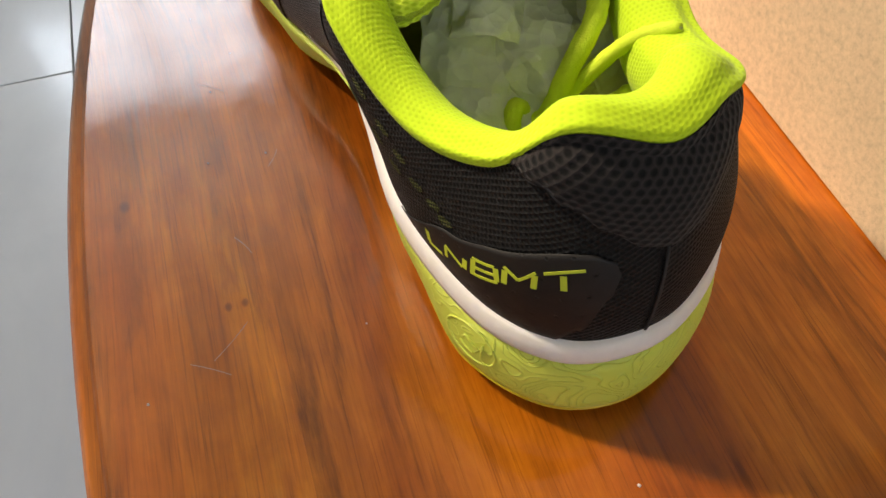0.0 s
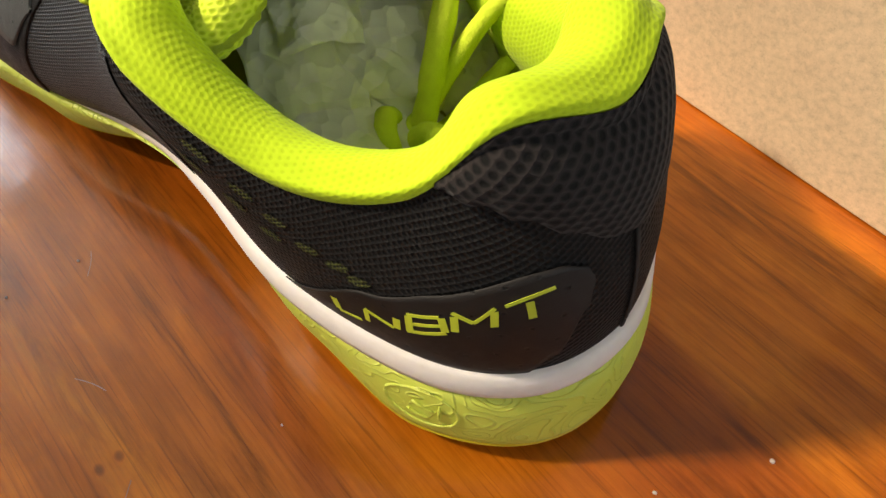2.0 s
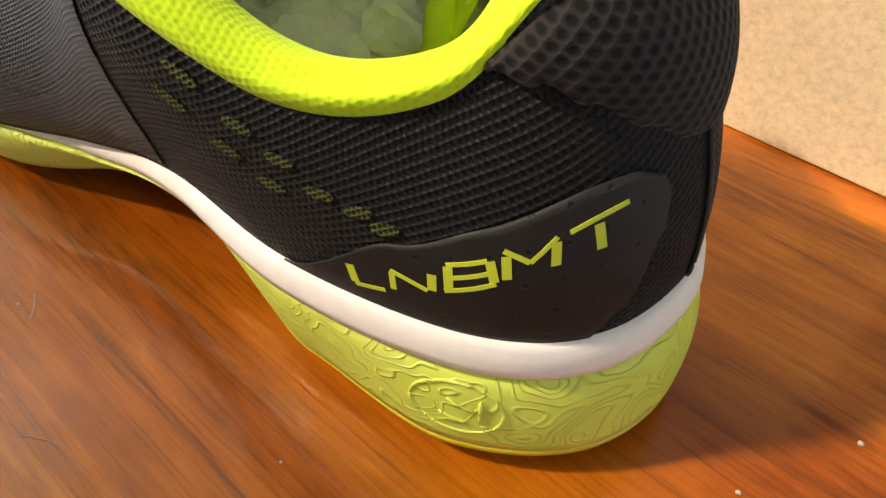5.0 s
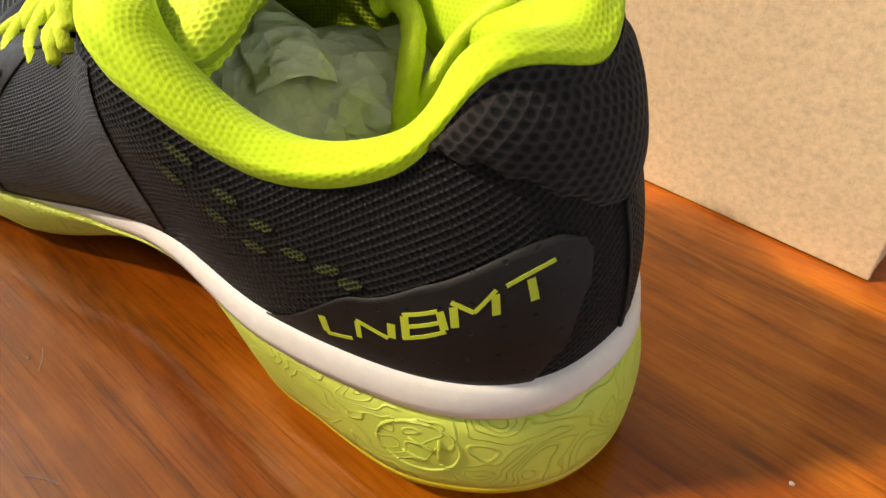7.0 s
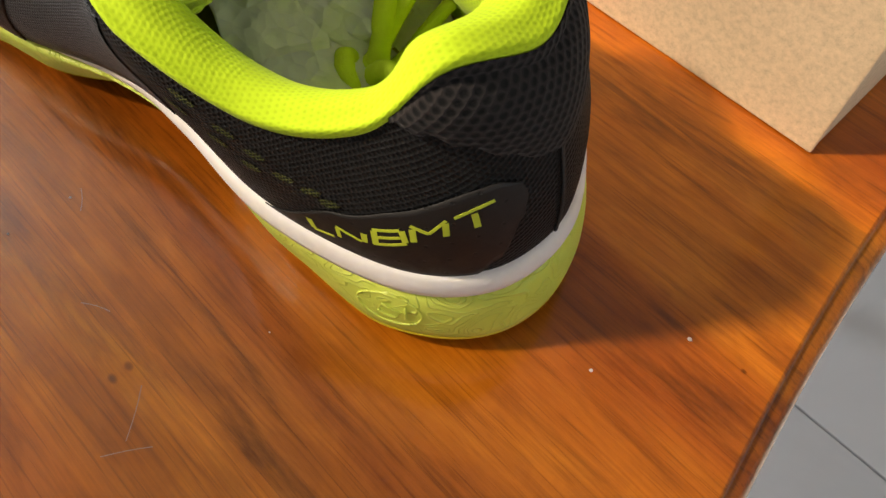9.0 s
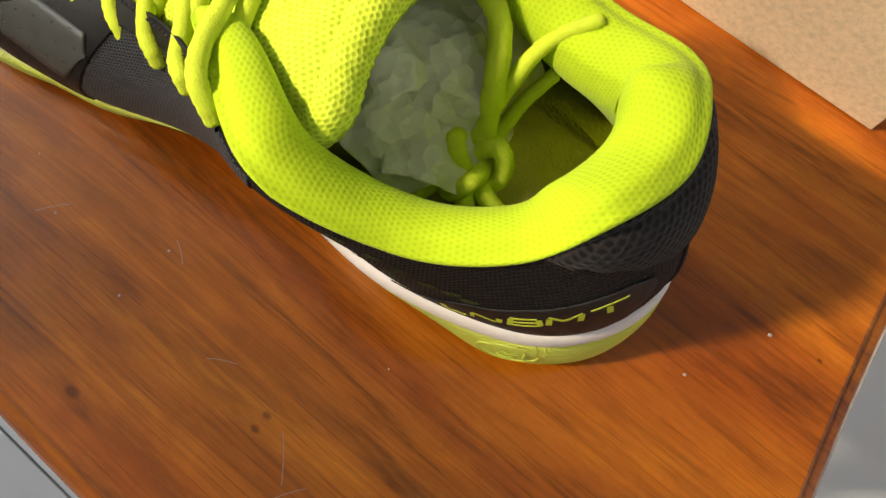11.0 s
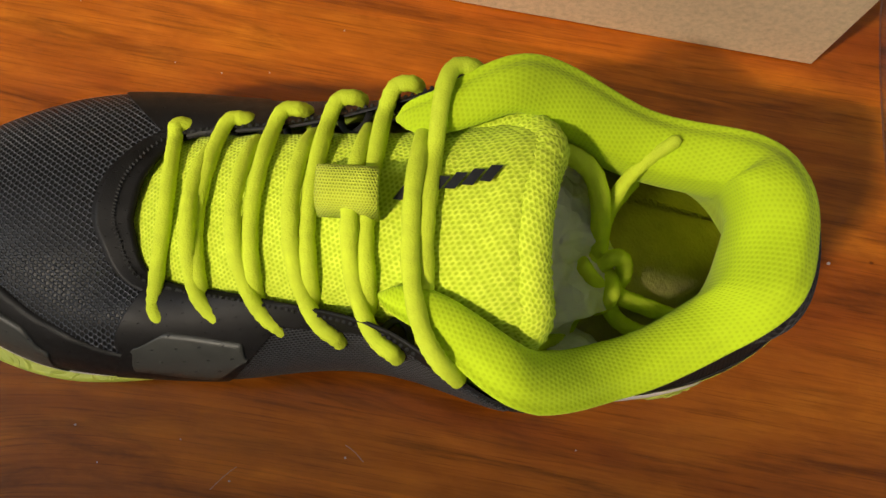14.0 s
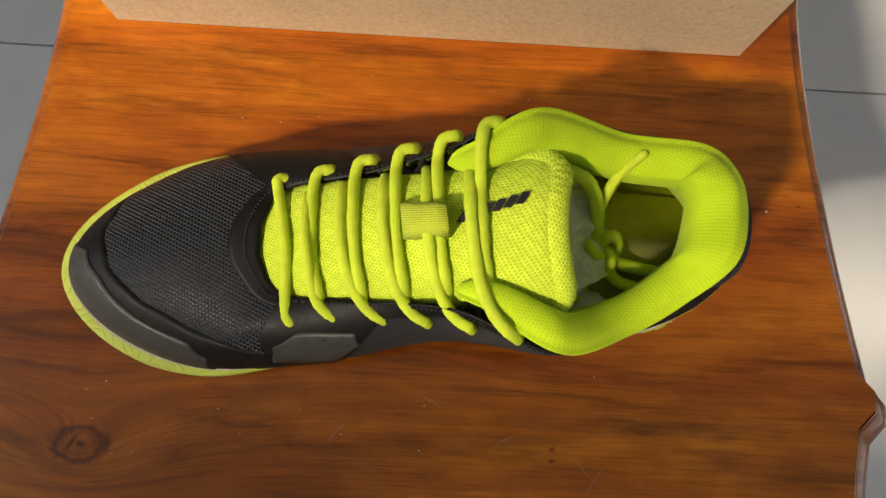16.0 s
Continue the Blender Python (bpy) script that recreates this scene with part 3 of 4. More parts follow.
THROAT = [(-0.0414, -0.1073, 0.0985), (-0.0468, -0.1277, 0.1021), (-0.0584, -0.1409, 0.0851), (-0.0802, -0.1550, 0.0822), (-0.1112, -0.1647, 0.0975), (-0.1470, -0.1504, 0.0908),
        (-0.1842, -0.1468, 0.0739), (-0.2188, -0.1451, 0.0606), (-0.2292, -0.1325, 0.0613), (-0.2308, -0.1237, 0.0622), (-0.2298, -0.1126, 0.0618), (-0.2213, -0.1001, 0.0604),
        (-0.1849, -0.0945, 0.0744), (-0.1516, -0.0862, 0.0901), (-0.1216, -0.0736, 0.1008), (-0.0839, -0.0776, 0.0878), (-0.0567, -0.0828, 0.0961), (-0.0467, -0.0935, 0.1015)]
RING = len(BASE)
BASE_A, THROAT_A = np.array(BASE), np.array(THROAT)
MIDDLE = np.array((-.12, -.112))


def ring(keys, k):
    """A closed smooth curve through the keys, at key number k (any float)."""
    i = int(math.floor(k))
    f = k - i
    a, b, c, d = (keys[(i + j) % RING] for j in (-1, 0, 1, 2))
    return 0.5 * (2 * b + (c - a) * f + (2 * a - 5 * b + 4 * c - d) * f * f + (3 * b - a - 3 * c + d) * f ** 3)


def outward(keys, k):
    """The level direction that points away from the shoe's inside, square to the curve."""
    t = ring(keys, k + .08) - ring(keys, k - .08)
    n = np.array((t[1], -t[0]))
    return -n / (np.linalg.norm(n) + 1e-9)


def skin(k, h, off=0.0):
    """The upper's outer face: h = 0 on the midsole, 1 on the throat; off: metres proud of it."""
    def at(kk, hh):
        b, q = ring(BASE_A, kk), ring(THROAT_A, kk)
        ob, oq = outward(BASE_A, kk), outward(THROAT_A, kk)
        level, rise = np.linalg.norm(b[:2] - q[:2]), q[2] - b[2]
        w = min(1.0, level / .05)
        side = .002 + .011 * math.exp(-((kk % RING - 5.3) / 1.2) ** 2)
        p1 = b + np.array((ob[0] * side, ob[1] * side, rise * .40 + .010 * w))
        d = (b[:2] - q[:2]) / (level + 1e-9) * w + oq * (1 - w)
        p2 = q + np.array((d[0] * level * .5 * w + oq[0] * .003 * (1 - w), d[1] * level * .5 * w + oq[1] * .003 * (1 - w), -rise * .35 * (1 - w) + .001 * w))
        g = 1 - hh
        return b * g ** 3 + 3 * p1 * g * g * hh + 3 * p2 * g * hh * hh + q * hh ** 3
    p = at(k, h)
    if off:
        e = .02
        du, dv = at(k + e, h) - at(k - e, h), at(k, min(h + e, 1)) - at(k, max(h - e, 0))
        n = np.cross(dv, du)
        p = p + n / (np.linalg.norm(n) + 1e-12) * off
    return p


# ---- shoe ----
shoe = root("sports_shoe", (-.175, -.122, 0), "black low-cut sports shoe with neon yellow-green collar, laces and sole", "shoe")


def skin_patch(name, edge_lo, edge_hi, k0, k1, off, nk=60, nh=14, thick=.0009, closed=False):
    """A piece of the upper between two edges h = edge_lo(k) and edge_hi(k), proud of the skin by off, with turned-down rims."""
    rows, uvs = [], []
    length = 0.0
    last = None
    for j in range(nk if closed else nk + 1):
        k = k0 + (k1 - k0) * j / nk
        lo, hi = edge_lo(k), edge_hi(k)
        hs = [lo + (hi - lo) * i / nh for i in range(nh + 1)]
        pts = [skin(k, h, off) for h in hs]
        if thick:
            pts = [skin(k, lo, off - thick), *pts, skin(k, hi, off - thick)]
        mid = skin(k, .35)
        if last is not None:
            length += float(np.linalg.norm(mid - last))
        last = mid
        run, uv = 0.0, []
        base_run = float(np.linalg.norm(skin(k, lo) - skin(k, 0)))
        for i, p in enumerate(pts):
            if i:
                run += float(np.linalg.norm(p - pts[i - 1]))
            uv.append((length, base_run + run))
        rows.append(pts)
        uvs.append(uv)
    return grid_mesh(name, rows, close_v=closed, uvs=uvs)


def const(v):
    return lambda k: v


def wave_edge(*stops):
    """h as a smooth function of k through (k, h) stops."""
    def f(k):
        if k <= stops[0][0]:
            return stops[0][1]
        for (a, x), (b, y) in zip(stops, stops[1:]):
            if k <= b:
                s = (k - a) / (b - a)
                s = s * s * (3 - 2 * s)
                return x + (y - x) * s
        return stops[-1][1]
    return f


upper = part("upper", skin_patch("upper", const(-.0), const(1.0), 0, RING, 0, 220, 26, 0, True), M_WEAVE, shoe, "black woven mesh upper")


# sole: a stack of rings grown from the base line
def sole_ring(k, grow, z):
    b, o = ring(BASE_A, k), outward(BASE_A, k)
    return (b[0] + o[0] * grow, b[1] + o[1] * grow, z)


def spring(k):
    """How far the tread lifts off the table: toe spring and arch."""
    x = ring(BASE_A, k)[0]
    toe = max(0, (-.262 - x) / .06)
    arch = math.exp(-((x + .145) / .034) ** 2)
    return .010 * toe ** 1.8 + .013 * arch


def white_low(k):
    x, z = ring(BASE_A, k)[0], ring(BASE_A, k)[2]
    return z - (.0085 - .0028 * min(1, max(0, (-.07 - x) / .10)) - .0055 * min(1, max(0, (-.165 - x) / .035)))


def loop_rows(levels, n=200):
    rows = []
    for f in levels:
        rows.append([f(RING * i / n) for i in range(n)])
    return rows


def hollow(k):
    """The band sits back under the upper along the arch."""
    return .0030 * math.exp(-((k - 5.2) / 1.3) ** 2)


part("midsole_band", grid_mesh("midsole_band", loop_rows([
    lambda k: sole_ring(k, -.004, ring(BASE_A, k)[2] + .0015),
    lambda k: sole_ring(k, .0006 - hollow(k), ring(BASE_A, k)[2] + .0008),
    lambda k: sole_ring(k, .0018 - hollow(k), ring(BASE_A, k)[2] - .0006),
    lambda k: sole_ring(k, .0026 - hollow(k), white_low(k) + .003),
    lambda k: sole_ring(k, .0022 - hollow(k), white_low(k) + .0004),
    lambda k: sole_ring(k, -.002, white_low(k) - .0006)]), close_u=True), M_WHITE, shoe, "white foam band above the sole")


WALL = ((-6, -.002, .001, .002), (-5, -.005, -.002, .001), (-4, -.004, .0, .002), (-2, .0035, .0050, .0022), (-1, .0034, .0052, .0022), (0, .0034, .0046, .0022), (1, .0042, .0048, .0022),
        (2, .0030, .0040, .0020), (3, -.004, -.0003, .0015), (4, -.010, -.005, .0006), (5, -.008, -.004, .0006), (6, -.003, .0005, .0015), (7, .0005, .0018, .0018), (11, .0005, .0018, .0018), (12, -.002, .001, .002))


def profile(k, f):
    """How far the rubber side stands out from the base line: f = 0 at the tread, 1 under the white band."""
    w = k % RING
    w = w - RING if w > 12 else w
    low, mid, top = WALL[-1][1:]
    for p, q in zip(WALL, WALL[1:]):
        if p[0] <= w <= q[0]:
            u = (w - p[0]) / (q[0] - p[0])
            u = u * u * (3 - 2 * u)
            low, mid, top = (p[i] + (q[i] - p[i]) * u for i in (1, 2, 3))
            break
    g = min(1.0, max(0.0, f))
    x = ring(BASE_A, k)[0]
    toe = .0058 * min(1, max(0, (-.225 - x) / .06))
    a, b, c = (g - .45) * (g - 1) / .45, g * (g - 1) / (.45 * -.55), g * (g - .45) / .55
    return low * a + mid * b + top * c + toe


def sole_level(grow, f, lift=0.0):
    """f: 0 at the tread, 1 under the white band."""
    def at(k):
        lo, hi = spring(k) + .0046, white_low(k)
        return sole_ring(k, grow + profile(k, f), lo + (hi - lo) * f + lift)
    return at


AMBER = .17
part("sole", grid_mesh("sole", loop_rows([
    sole_level(-.009, 1.0, -.0002), sole_level(-.0014, 1.0, -.0004), sole_level(-.0003, .95), sole_level(0, .85), sole_level(0, .72), sole_level(0, .6), sole_level(0, .48),
    sole_level(0, .36), sole_level(0, .26), sole_level(0, AMBER), sole_level(-.012, AMBER)]), close_u=True), M_SOLE, shoe, "yellow-green rubber sole with raised contour lines")


def tread_level(grow, z):
    return lambda k: sole_ring(k, grow + profile(k, 0), spring(k) + z)


part("outsole", grid_mesh("outsole", loop_rows([
    sole_level(-.008, AMBER, -.0004), sole_level(.0001, AMBER, -.0004), sole_level(.0001, .10), sole_level(-.0004, .03), sole_level(-.0014, -.03), sole_level(-.0035, -.09),
    tread_level(-.010, .0003), tread_level(-.018, .0)]), close_u=True, caps=True), M_GOLD, shoe, "amber rubber tread under the sole")

# inside floor of the shoe
def insole():
    n = 120
    rows = []
    for g, z in ((-.0035, .048), (-.006, .0455), (-.020, .0450), (-.034, .0452)):
        row = []
        for i in range(n):
            k = RING * i / n
            b, o = ring(BASE_A, k), outward(BASE_A, k)
            dz = -.010 * min(1, max(0, (-.16 - b[0]) / .08))
            row.append((b[0] + o[0] * g, b[1] + o[1] * g, z + dz))
        rows.append(row)
    return grid_mesh("insole", rows, close_u=True, caps=True)


part("insole", insole(), M_INSOLE, shoe, "dark olive foam insole")

part("lining", skin_patch("lining", const(.12), wave_edge((4.2, .80), (6.2, .86), (11.5, .86), (13.8, .80)), 4.0, 14.0, -.0032, 110, 14, 0), M_LINING, shoe, "neon mesh lining inside the forefoot")

# padded collar: a roll along the throat from one top eyelet round the heel to the other
C0, C1 = -5.15, 5.1


def collar_section(k):
    q, o = ring(THROAT_A, k), -outward(THROAT_A, k)
    heel = math.exp(-(k / 1.3) ** 2)
    back = .85 * math.exp(-(k / 1.15) ** 2)
    o = o * (1 - back) + np.array((-1.0, 0.0)) * back
    o = o / np.linalg.norm(o)
    wide = .0148 + .002 * heel
    rise = .0046 + .0030 * heel
    end = 1.0
    if k > 3.9:
        end = max(.12, 1 - ((k - 3.9) / (C1 - 3.9)) ** 4)
    if k < -4.0:
        end = max(.12, 1 - ((-4.0 - k) / (-4.0 - C0)) ** 4)
    tip = max(0, abs(k) - 3.8)
    q = q + np.array((o[0], o[1], 0)) * .004 * min(1, tip) + np.array((0, 0, .0055)) * min(1, tip)
    wide, rise = wide * (.5 + .5 * end) * (1 - .2 * min(1, tip)), rise * (.35 + .65 * end)
    deep = q[2] - .046
    sag = math.exp(-((k - 2.5) / 1.25) ** 2) + .5 * math.exp(-((k + 3.0) / 1.0) ** 2)
    notch = .001 * math.exp(-(k / .6) ** 2)

    fall = .0105 * math.exp(-((k - .9) / 1.0) ** 2)

    def p(n, z):
        return q + np.array((o[0] * n, o[1] * n, z - fall * max(0.0, n / wide) ** 1.2))
    pts = [p(.0012, -.004), p(-.0008, -.0005), p(-.0010, .0022), p(.08 * wide, .55 * rise), p(.27 * wide, .92 * rise), p(.5 * wide, rise * (1 - .2 * sag)), p(.75 * wide, rise * (.85 - .5 * sag)),
           p(.95 * wide, rise * (.45 - .8 * sag)), p(1.02 * wide + notch * .5, -rise * (.2 + .95 * sag)), p(wide + notch * .5, -.25 * deep - .0035 * sag), None, None, None]
    b, ob = ring(BASE_A, k), outward(BASE_A, k)
    foot = np.array((b[0] - ob[0] * .013, b[1] - ob[1] * .013, .046))
    for i, f in ((10, .4), (11, .75), (12, 1.0)):
        pts[i] = pts[9] * (1 - f) + foot * f
    if tip > 0:
        s = .35 + .65 * end
        low = [p(.9 * wide, -.35 * rise), p(.7 * wide, -.006 * s), p(.4 * wide, -.007 * s), p(.15 * wide, -.006 * s)]
        f = min(1, tip / .35)
        for i in range(4):
            pts[9 + i] = pts[9 + i] * (1 - f) + low[i] * f
    pts = smooth_path(pts, 3)
    left = min(C1 - k, k - C0)
    if left < .22:
        mid = sum(pts) / len(pts)
        shrink = math.sqrt(max(.02, 1 - (1 - left / .22) ** 2))
        pts = [mid + (c - mid) * shrink for c in pts]
    return pts


collar_rows = [collar_section(C0 + (C1 - C0) * j / 150) for j in range(151)]
COLLAR_TOP = [c for r in collar_rows for c in r if c[0] < -.10]
part("collar", grid_mesh("collar", collar_rows, caps=True), M_COLLAR, shoe, "padded neon yellow-green knitted collar")


# tongue
TX0, TX1 = -.236, -.1060


def tongue_mid(s):
    """Centre of the tongue's upper face at s along it: y, z, half width."""
    y = -.1235 + .004 * s
    z = .0575 + .0560 * (s ** .92) + .002 * math.sin(s * math.pi) - .004 * max(0, (s - .86) / .14) ** 2
    half = .0260 + .0015 * s + .0060 * max(0, (s - .6) / .4) ** 1.5
    return y, z, half


def tongue_z(x, y):
    s = min(1, max(0, (x - TX0) / (TX1 - TX0)))
    c, z, half = tongue_mid(s)
    t = (y - c) / half
    return z - (.007 + .006 * s) * min(1.6, t * t) + .004 * s * t


def tongue_end(t):
    """The tongue's top edge in plan, t from -1 (lateral) to 1: hollow between two rounded corners, swept towards the lateral side."""
    y, z, half = tongue_mid(.97)
    corner = max(0.0, (abs(t) - .66) / .34)
    x = TX1 - .0035 * (1 - (t / .7) ** 2 if abs(t) < .7 else 0) - .012 * (1 - math.sqrt(max(0, 1 - corner ** 2))) - .0025 * t
    return x, y + half * t


def tongue_mesh():
    rows, n, steps = [], 40, 56
    for j in range(steps + 1):
        s = 1 - (1 - j / steps) ** 1.5
        thick = .007 + .007 * s
        row = []
        for i in range(n):
            a = 2 * math.pi * i / n
            c, d = math.cos(a), math.sin(a)
            t = math.copysign(abs(c) ** .55, c)
            v = math.copysign(abs(d) ** .6, d)
            f = max(0.0, s - .55) / .45
            x = TX0 + (TX1 - TX0) * s
            x += (tongue_end(t)[0] - .004 - TX1) * f * f
            y, z, half = tongue_mid(s)
            yy = y + half * t * .985
            puff = .0004 * math.sin(x * 900 + yy * 500) * math.sin(yy * 700 - x * 300) * (1 if v > 0 else 0)
            drop = .0030 * max(0, (s - .93) / .07) ** 2
            row.append((x, yy, tongue_z(x, yy) - thick * .5 + (v * thick * .5 - (drop if v > 0 else 0)) + puff))
        rows.append(row)
    return grid_mesh("tongue", rows, close_u=True, caps=True)


tongue = part("tongue", tongue_mesh(), M_TONGUE, shoe, "padded neon air-mesh tongue")
lip = []
for t in (-1.0, -.97, -.9, -.8, -.66, -.45, -.2, .05, .3, .5, .66, .8, .9, .97, 1.0):
    x, y = tongue_end(t)
    lip.append((x - .0046, y - .003 * t * abs(t), tongue_z(x, y) - .0062))
lip = [(lip[0][0] - .010, lip[0][1], lip[0][2] - .003)] + lip + [(lip[-1][0] - .010, lip[-1][1], lip[-1][2] - .003)]
part("binding", tube("binding", lip, .0056, 6, 16), M_TONGUE, tongue, "thick rolled neon edge of the tongue")

# laces
def eyelet(side, i):
    """Eyelet i = 1..6 on the lateral (-1) or medial (1) row."""
    f = (i - 1) / 5
    if side < 0:
        return np.array((-.2135 + .0925 * f - .006 * f * f, -.1567 + .0145 * f - .0175 * f * f, .0588 + .022 * f + .018 * f * f))
    return np.array((-.2214 + .0925 * f - .0075 * f * f, -.0952 + .0160 * f, .0580 + .0345 * f + .0085 * f * f))


LACE = .0024


def roll_top(x, y):
    """The collar's height where it lies under a lace."""
    near = [c[2] for c in COLLAR_TOP if abs(c[0] - x) < .0022 and abs(c[1] - y) < .0022]
    return max(near) if near else 0.0


def lace_over(points, start_under):
    """A strand through plan points (x, y), lying on the tongue and rising to the eyelet at its end."""
    end = points[-1]
    out = []
    n = len(points)
    for j, q in enumerate(points):
        f = j / (n - 1)
        rest = tongue_z(q[0], q[1]) + LACE * .95
        lift = q[2] if len(q) > 2 else 0.0
        z = rest + lift
        if f > .55:
            w = min(1.0, (f - .55) / .4)
            z = max(z, rest * (1 - w) + (end[2] + .0030) * w)
        if j == 0 and start_under:
            z -= .0045
        elif f > .3:
            z = max(z, roll_top(q[0], q[1]) + LACE * .7)
        out.append((q[0], q[1], z))
    out[-1] = (end[0], end[1], end[2] + .0012)
    out.append((end[0] + .0022, end[1] + math.copysign(.0010, end[1] + .12), end[2] - .0028))
    return out


def strand(i, side, high):
    """From under the far eyestay, across the tongue, hooking back into eyelet i of the given side."""
    e, far = eyelet(side, i), eyelet(-side, i - 1)
    if side < 0:
        near = .003 if i == 2 else 0.0
        steps = ((.10, -.0190 + near), (.24, -.0187 + near), (.42, -.0182 + near), (.58, -.0167 + near), (.74, -.0140 + near * .7), (.89, -.0090), (.97, -.0040))
    else:
        steps = ((.10, .0005), (.20, -.0008), (.35, -.0033), (.50, -.0046), (.68, -.0054), (.87, -.0061), (.975, -.0046))
    pts = [(e[0] + d, far[1] + (e[1] - far[1]) * f, high * math.exp(-((f - .55) / .25) ** 2)) for f, d in steps]
    return lace_over(pts + [tuple(e)], True)


first, last = eyelet(1, 1), eyelet(-1, 1)
line = [(first[0] + .0022, first[1] - .0008, first[2] - .0028), (first[0], first[1], first[2] + .0014)]
for f, dx in ((.02, -.0043), (.10, -.0036), (.22, -.0016), (.38, .0010), (.52, .0025), (.77, .0031), (.92, .0036), (.985, .0052)):
    x = first[0] + dx
    y = first[1] + (last[1] - first[1]) * f
    line.append((x, y, max(tongue_z(x, y) + LACE, first[2] + .0040)))
line += [(last[0], last[1], last[2] + .0014), (last[0] + .0022, last[1] - .0010, last[2] - .0028)]
part("lace", tube("lace", line, LACE, 6, 12, .85), M_LACE, shoe, "round neon yellow-green shoelace")
for i in range(2, 7):
    part("lace", tube("lace", strand(i, 1, .0002), LACE, 6, 12, .85), M_LACE, shoe)
    part("lace", tube("lace", strand(i, -1, .0036), LACE, 6, 12, .85), M_LACE, shoe)


# overlays of the upper, each a thin piece proud of the mesh
toe_me = skin_patch("toe_mesh", const(.02), const(.93), 6.4, 11.25, .0004, 90, 20, 0)
for loop in toe_me.loops:
    co = toe_me.vertices[loop.vertex_index].co
    toe_me.uv_layers[0].data[loop.index].uv = (co.x, co.y)
part("toe_mesh", toe_me, M_TOE, upper, "black woven mesh over the toes")
part("rib_panel", skin_patch("rib_panel", const(.03), wave_edge((4.2, .93), (5.85, .86)), 4.0, 5.9, .0004, 60, 10, .0006), M_RIB, upper, "ribbed black mesh window")
part("rib_panel", skin_patch("rib_panel", const(.02), wave_edge((11.85, .76), (12.4, .7), (13.4, .55)), 11.8, 13.5, .0004, 50, 10, .0006), M_RIB, upper)
part("eyestay", skin_patch("eyestay", wave_edge((4.35, .95), (4.6, .90), (5.7, .80), (5.85, .02), (6.5, .02), (6.56, .5), (6.95, .92)), const(1.0), 4.35, 6.97, .0010, 150, 16), M_OVERLAY, upper, "smooth black film round the eyelets")
part("eyestay", skin_patch("eyestay", const(.905), const(1.0), 6.9, 10.9, .0010, 70, 6), M_OVERLAY, upper)
part("eyestay", skin_patch("eyestay", wave_edge((10.82, .92), (11.22, .02), (11.84, .02), (11.95, .74), (12.4, .66), (13.3, .55), (13.75, .93)), const(1.0), 10.82, 13.8, .0010, 150, 16), M_OVERLAY, upper)
part("mudguard", skin_patch("mudguard", const(.0), wave_edge((6.5, .47), (7.1, .56), (7.6, .56), (8.2, .52), (9.0, .47), (9.7, .39), (10.7, .06)), 6.5, 10.7, .0007, 110, 12, .0006), M_OVERLAY, upper, "matt black rim above the toe sole")
part("toe_guard", skin_patch("toe_guard", const(.05), wave_edge((6.85, .06), (6.98, .36), (7.3, .46), (8.0, .43), (8.6, .42), (9.15, .36), (9.45, .08)), 6.86, 9.45, .0013, 100, 10, .0007), M_TOECAP, upper, "smooth dark grey toe guard")
part("side_badge", skin_patch("side_badge", wave_edge((5.78, .52), (5.9, .30), (6.4, .34), (6.52, .52)), wave_edge((5.78, .54), (5.9, .66), (6.4, .68), (6.52, .54)), 5.78, 6.52, .0016, 40, 8, .0007), M_TOECAP, upper, "raised dark side badge")


def puffed_pad():
    """The knitted heel pad, swollen in its middle."""
    lo = wave_edge((-1.7, .95), (-1.3, .76), (-.9, .60), (-.5, .50), (-.1, .47), (.2, .49), (.6, .56), (1.0, .66), (1.3, .78), (1.65, .95))
    rows = []
    for j in range(71):
        k = -1.68 + 3.32 * j / 70
        a, row = lo(k), []
        for i in range(21):
            f = i / 20
            puff = .0004 + .0030 * (math.sin(min(1, f * 1.15) * math.pi) ** .6 if f < .87 else .35) * max(0, 1 - (abs(k) / 1.75) ** 4)
            row.append(skin(k, a + (1.0 - a) * f, puff if 0 < f else -.0006))
        rows.append(row)
    return grid_mesh("heel_pad", rows, uvs=[[((-1.68 + 3.32 * j / 70) * .0175, float(p[2])) for p in r] for j, r in enumerate(rows)])


part("heel_pad", puffed_pad(), M_PAD, upper, "coarse dark knitted heel pad")
part("heel_seam", tube("heel_seam", [skin(-.1, h, .0003) for h in (.48, .38, .28, .18, .08, .01)], .0005, 5, 8), M_THREAD, upper)
patch = part("heel_patch", skin_patch("heel_patch", wave_edge((.43, .37), (.50, .27), (.80, .09), (1.12, .0)), wave_edge((.43, .39), (.50, .44), (.74, .465), (1.84, .46), (2.33, .39), (2.98, .02)), .43, 2.98, .0005, 90, 14, .0003), M_PATCH, upper, "smooth dark patch with neon lettering")


def stroke(a, b, width, off=.00062):
    """A flat printed stroke on the skin from a to b, each (k, h)."""
    rows = []
    n = 8
    for j in range(n + 1):
        f = j / n
        k, h = a[0] + (b[0] - a[0]) * f, a[1] + (b[1] - a[1]) * f
        row = []
        mk, mh = np.linalg.norm(skin(k + .05, h) - skin(k - .05, h)) * 10, np.linalg.norm(skin(k, h + .03) - skin(k, max(0, h - .03))) / (.03 + min(h, .03))
        d = np.array(((b[0] - a[0]) * mk, (b[1] - a[1]) * mh))
        d = d / (np.linalg.norm(d) + 1e-9)
        side = np.array((-d[1] / mk, d[0] / mh)) * width / 2
        for s, o in ((-1, off - .0002), (-1, off), (0, off), (1, off), (1, off - .0002)):
            row.append(skin(k + side[0] * s, h + side[1] * s, o))
        rows.append(row)
    return rows


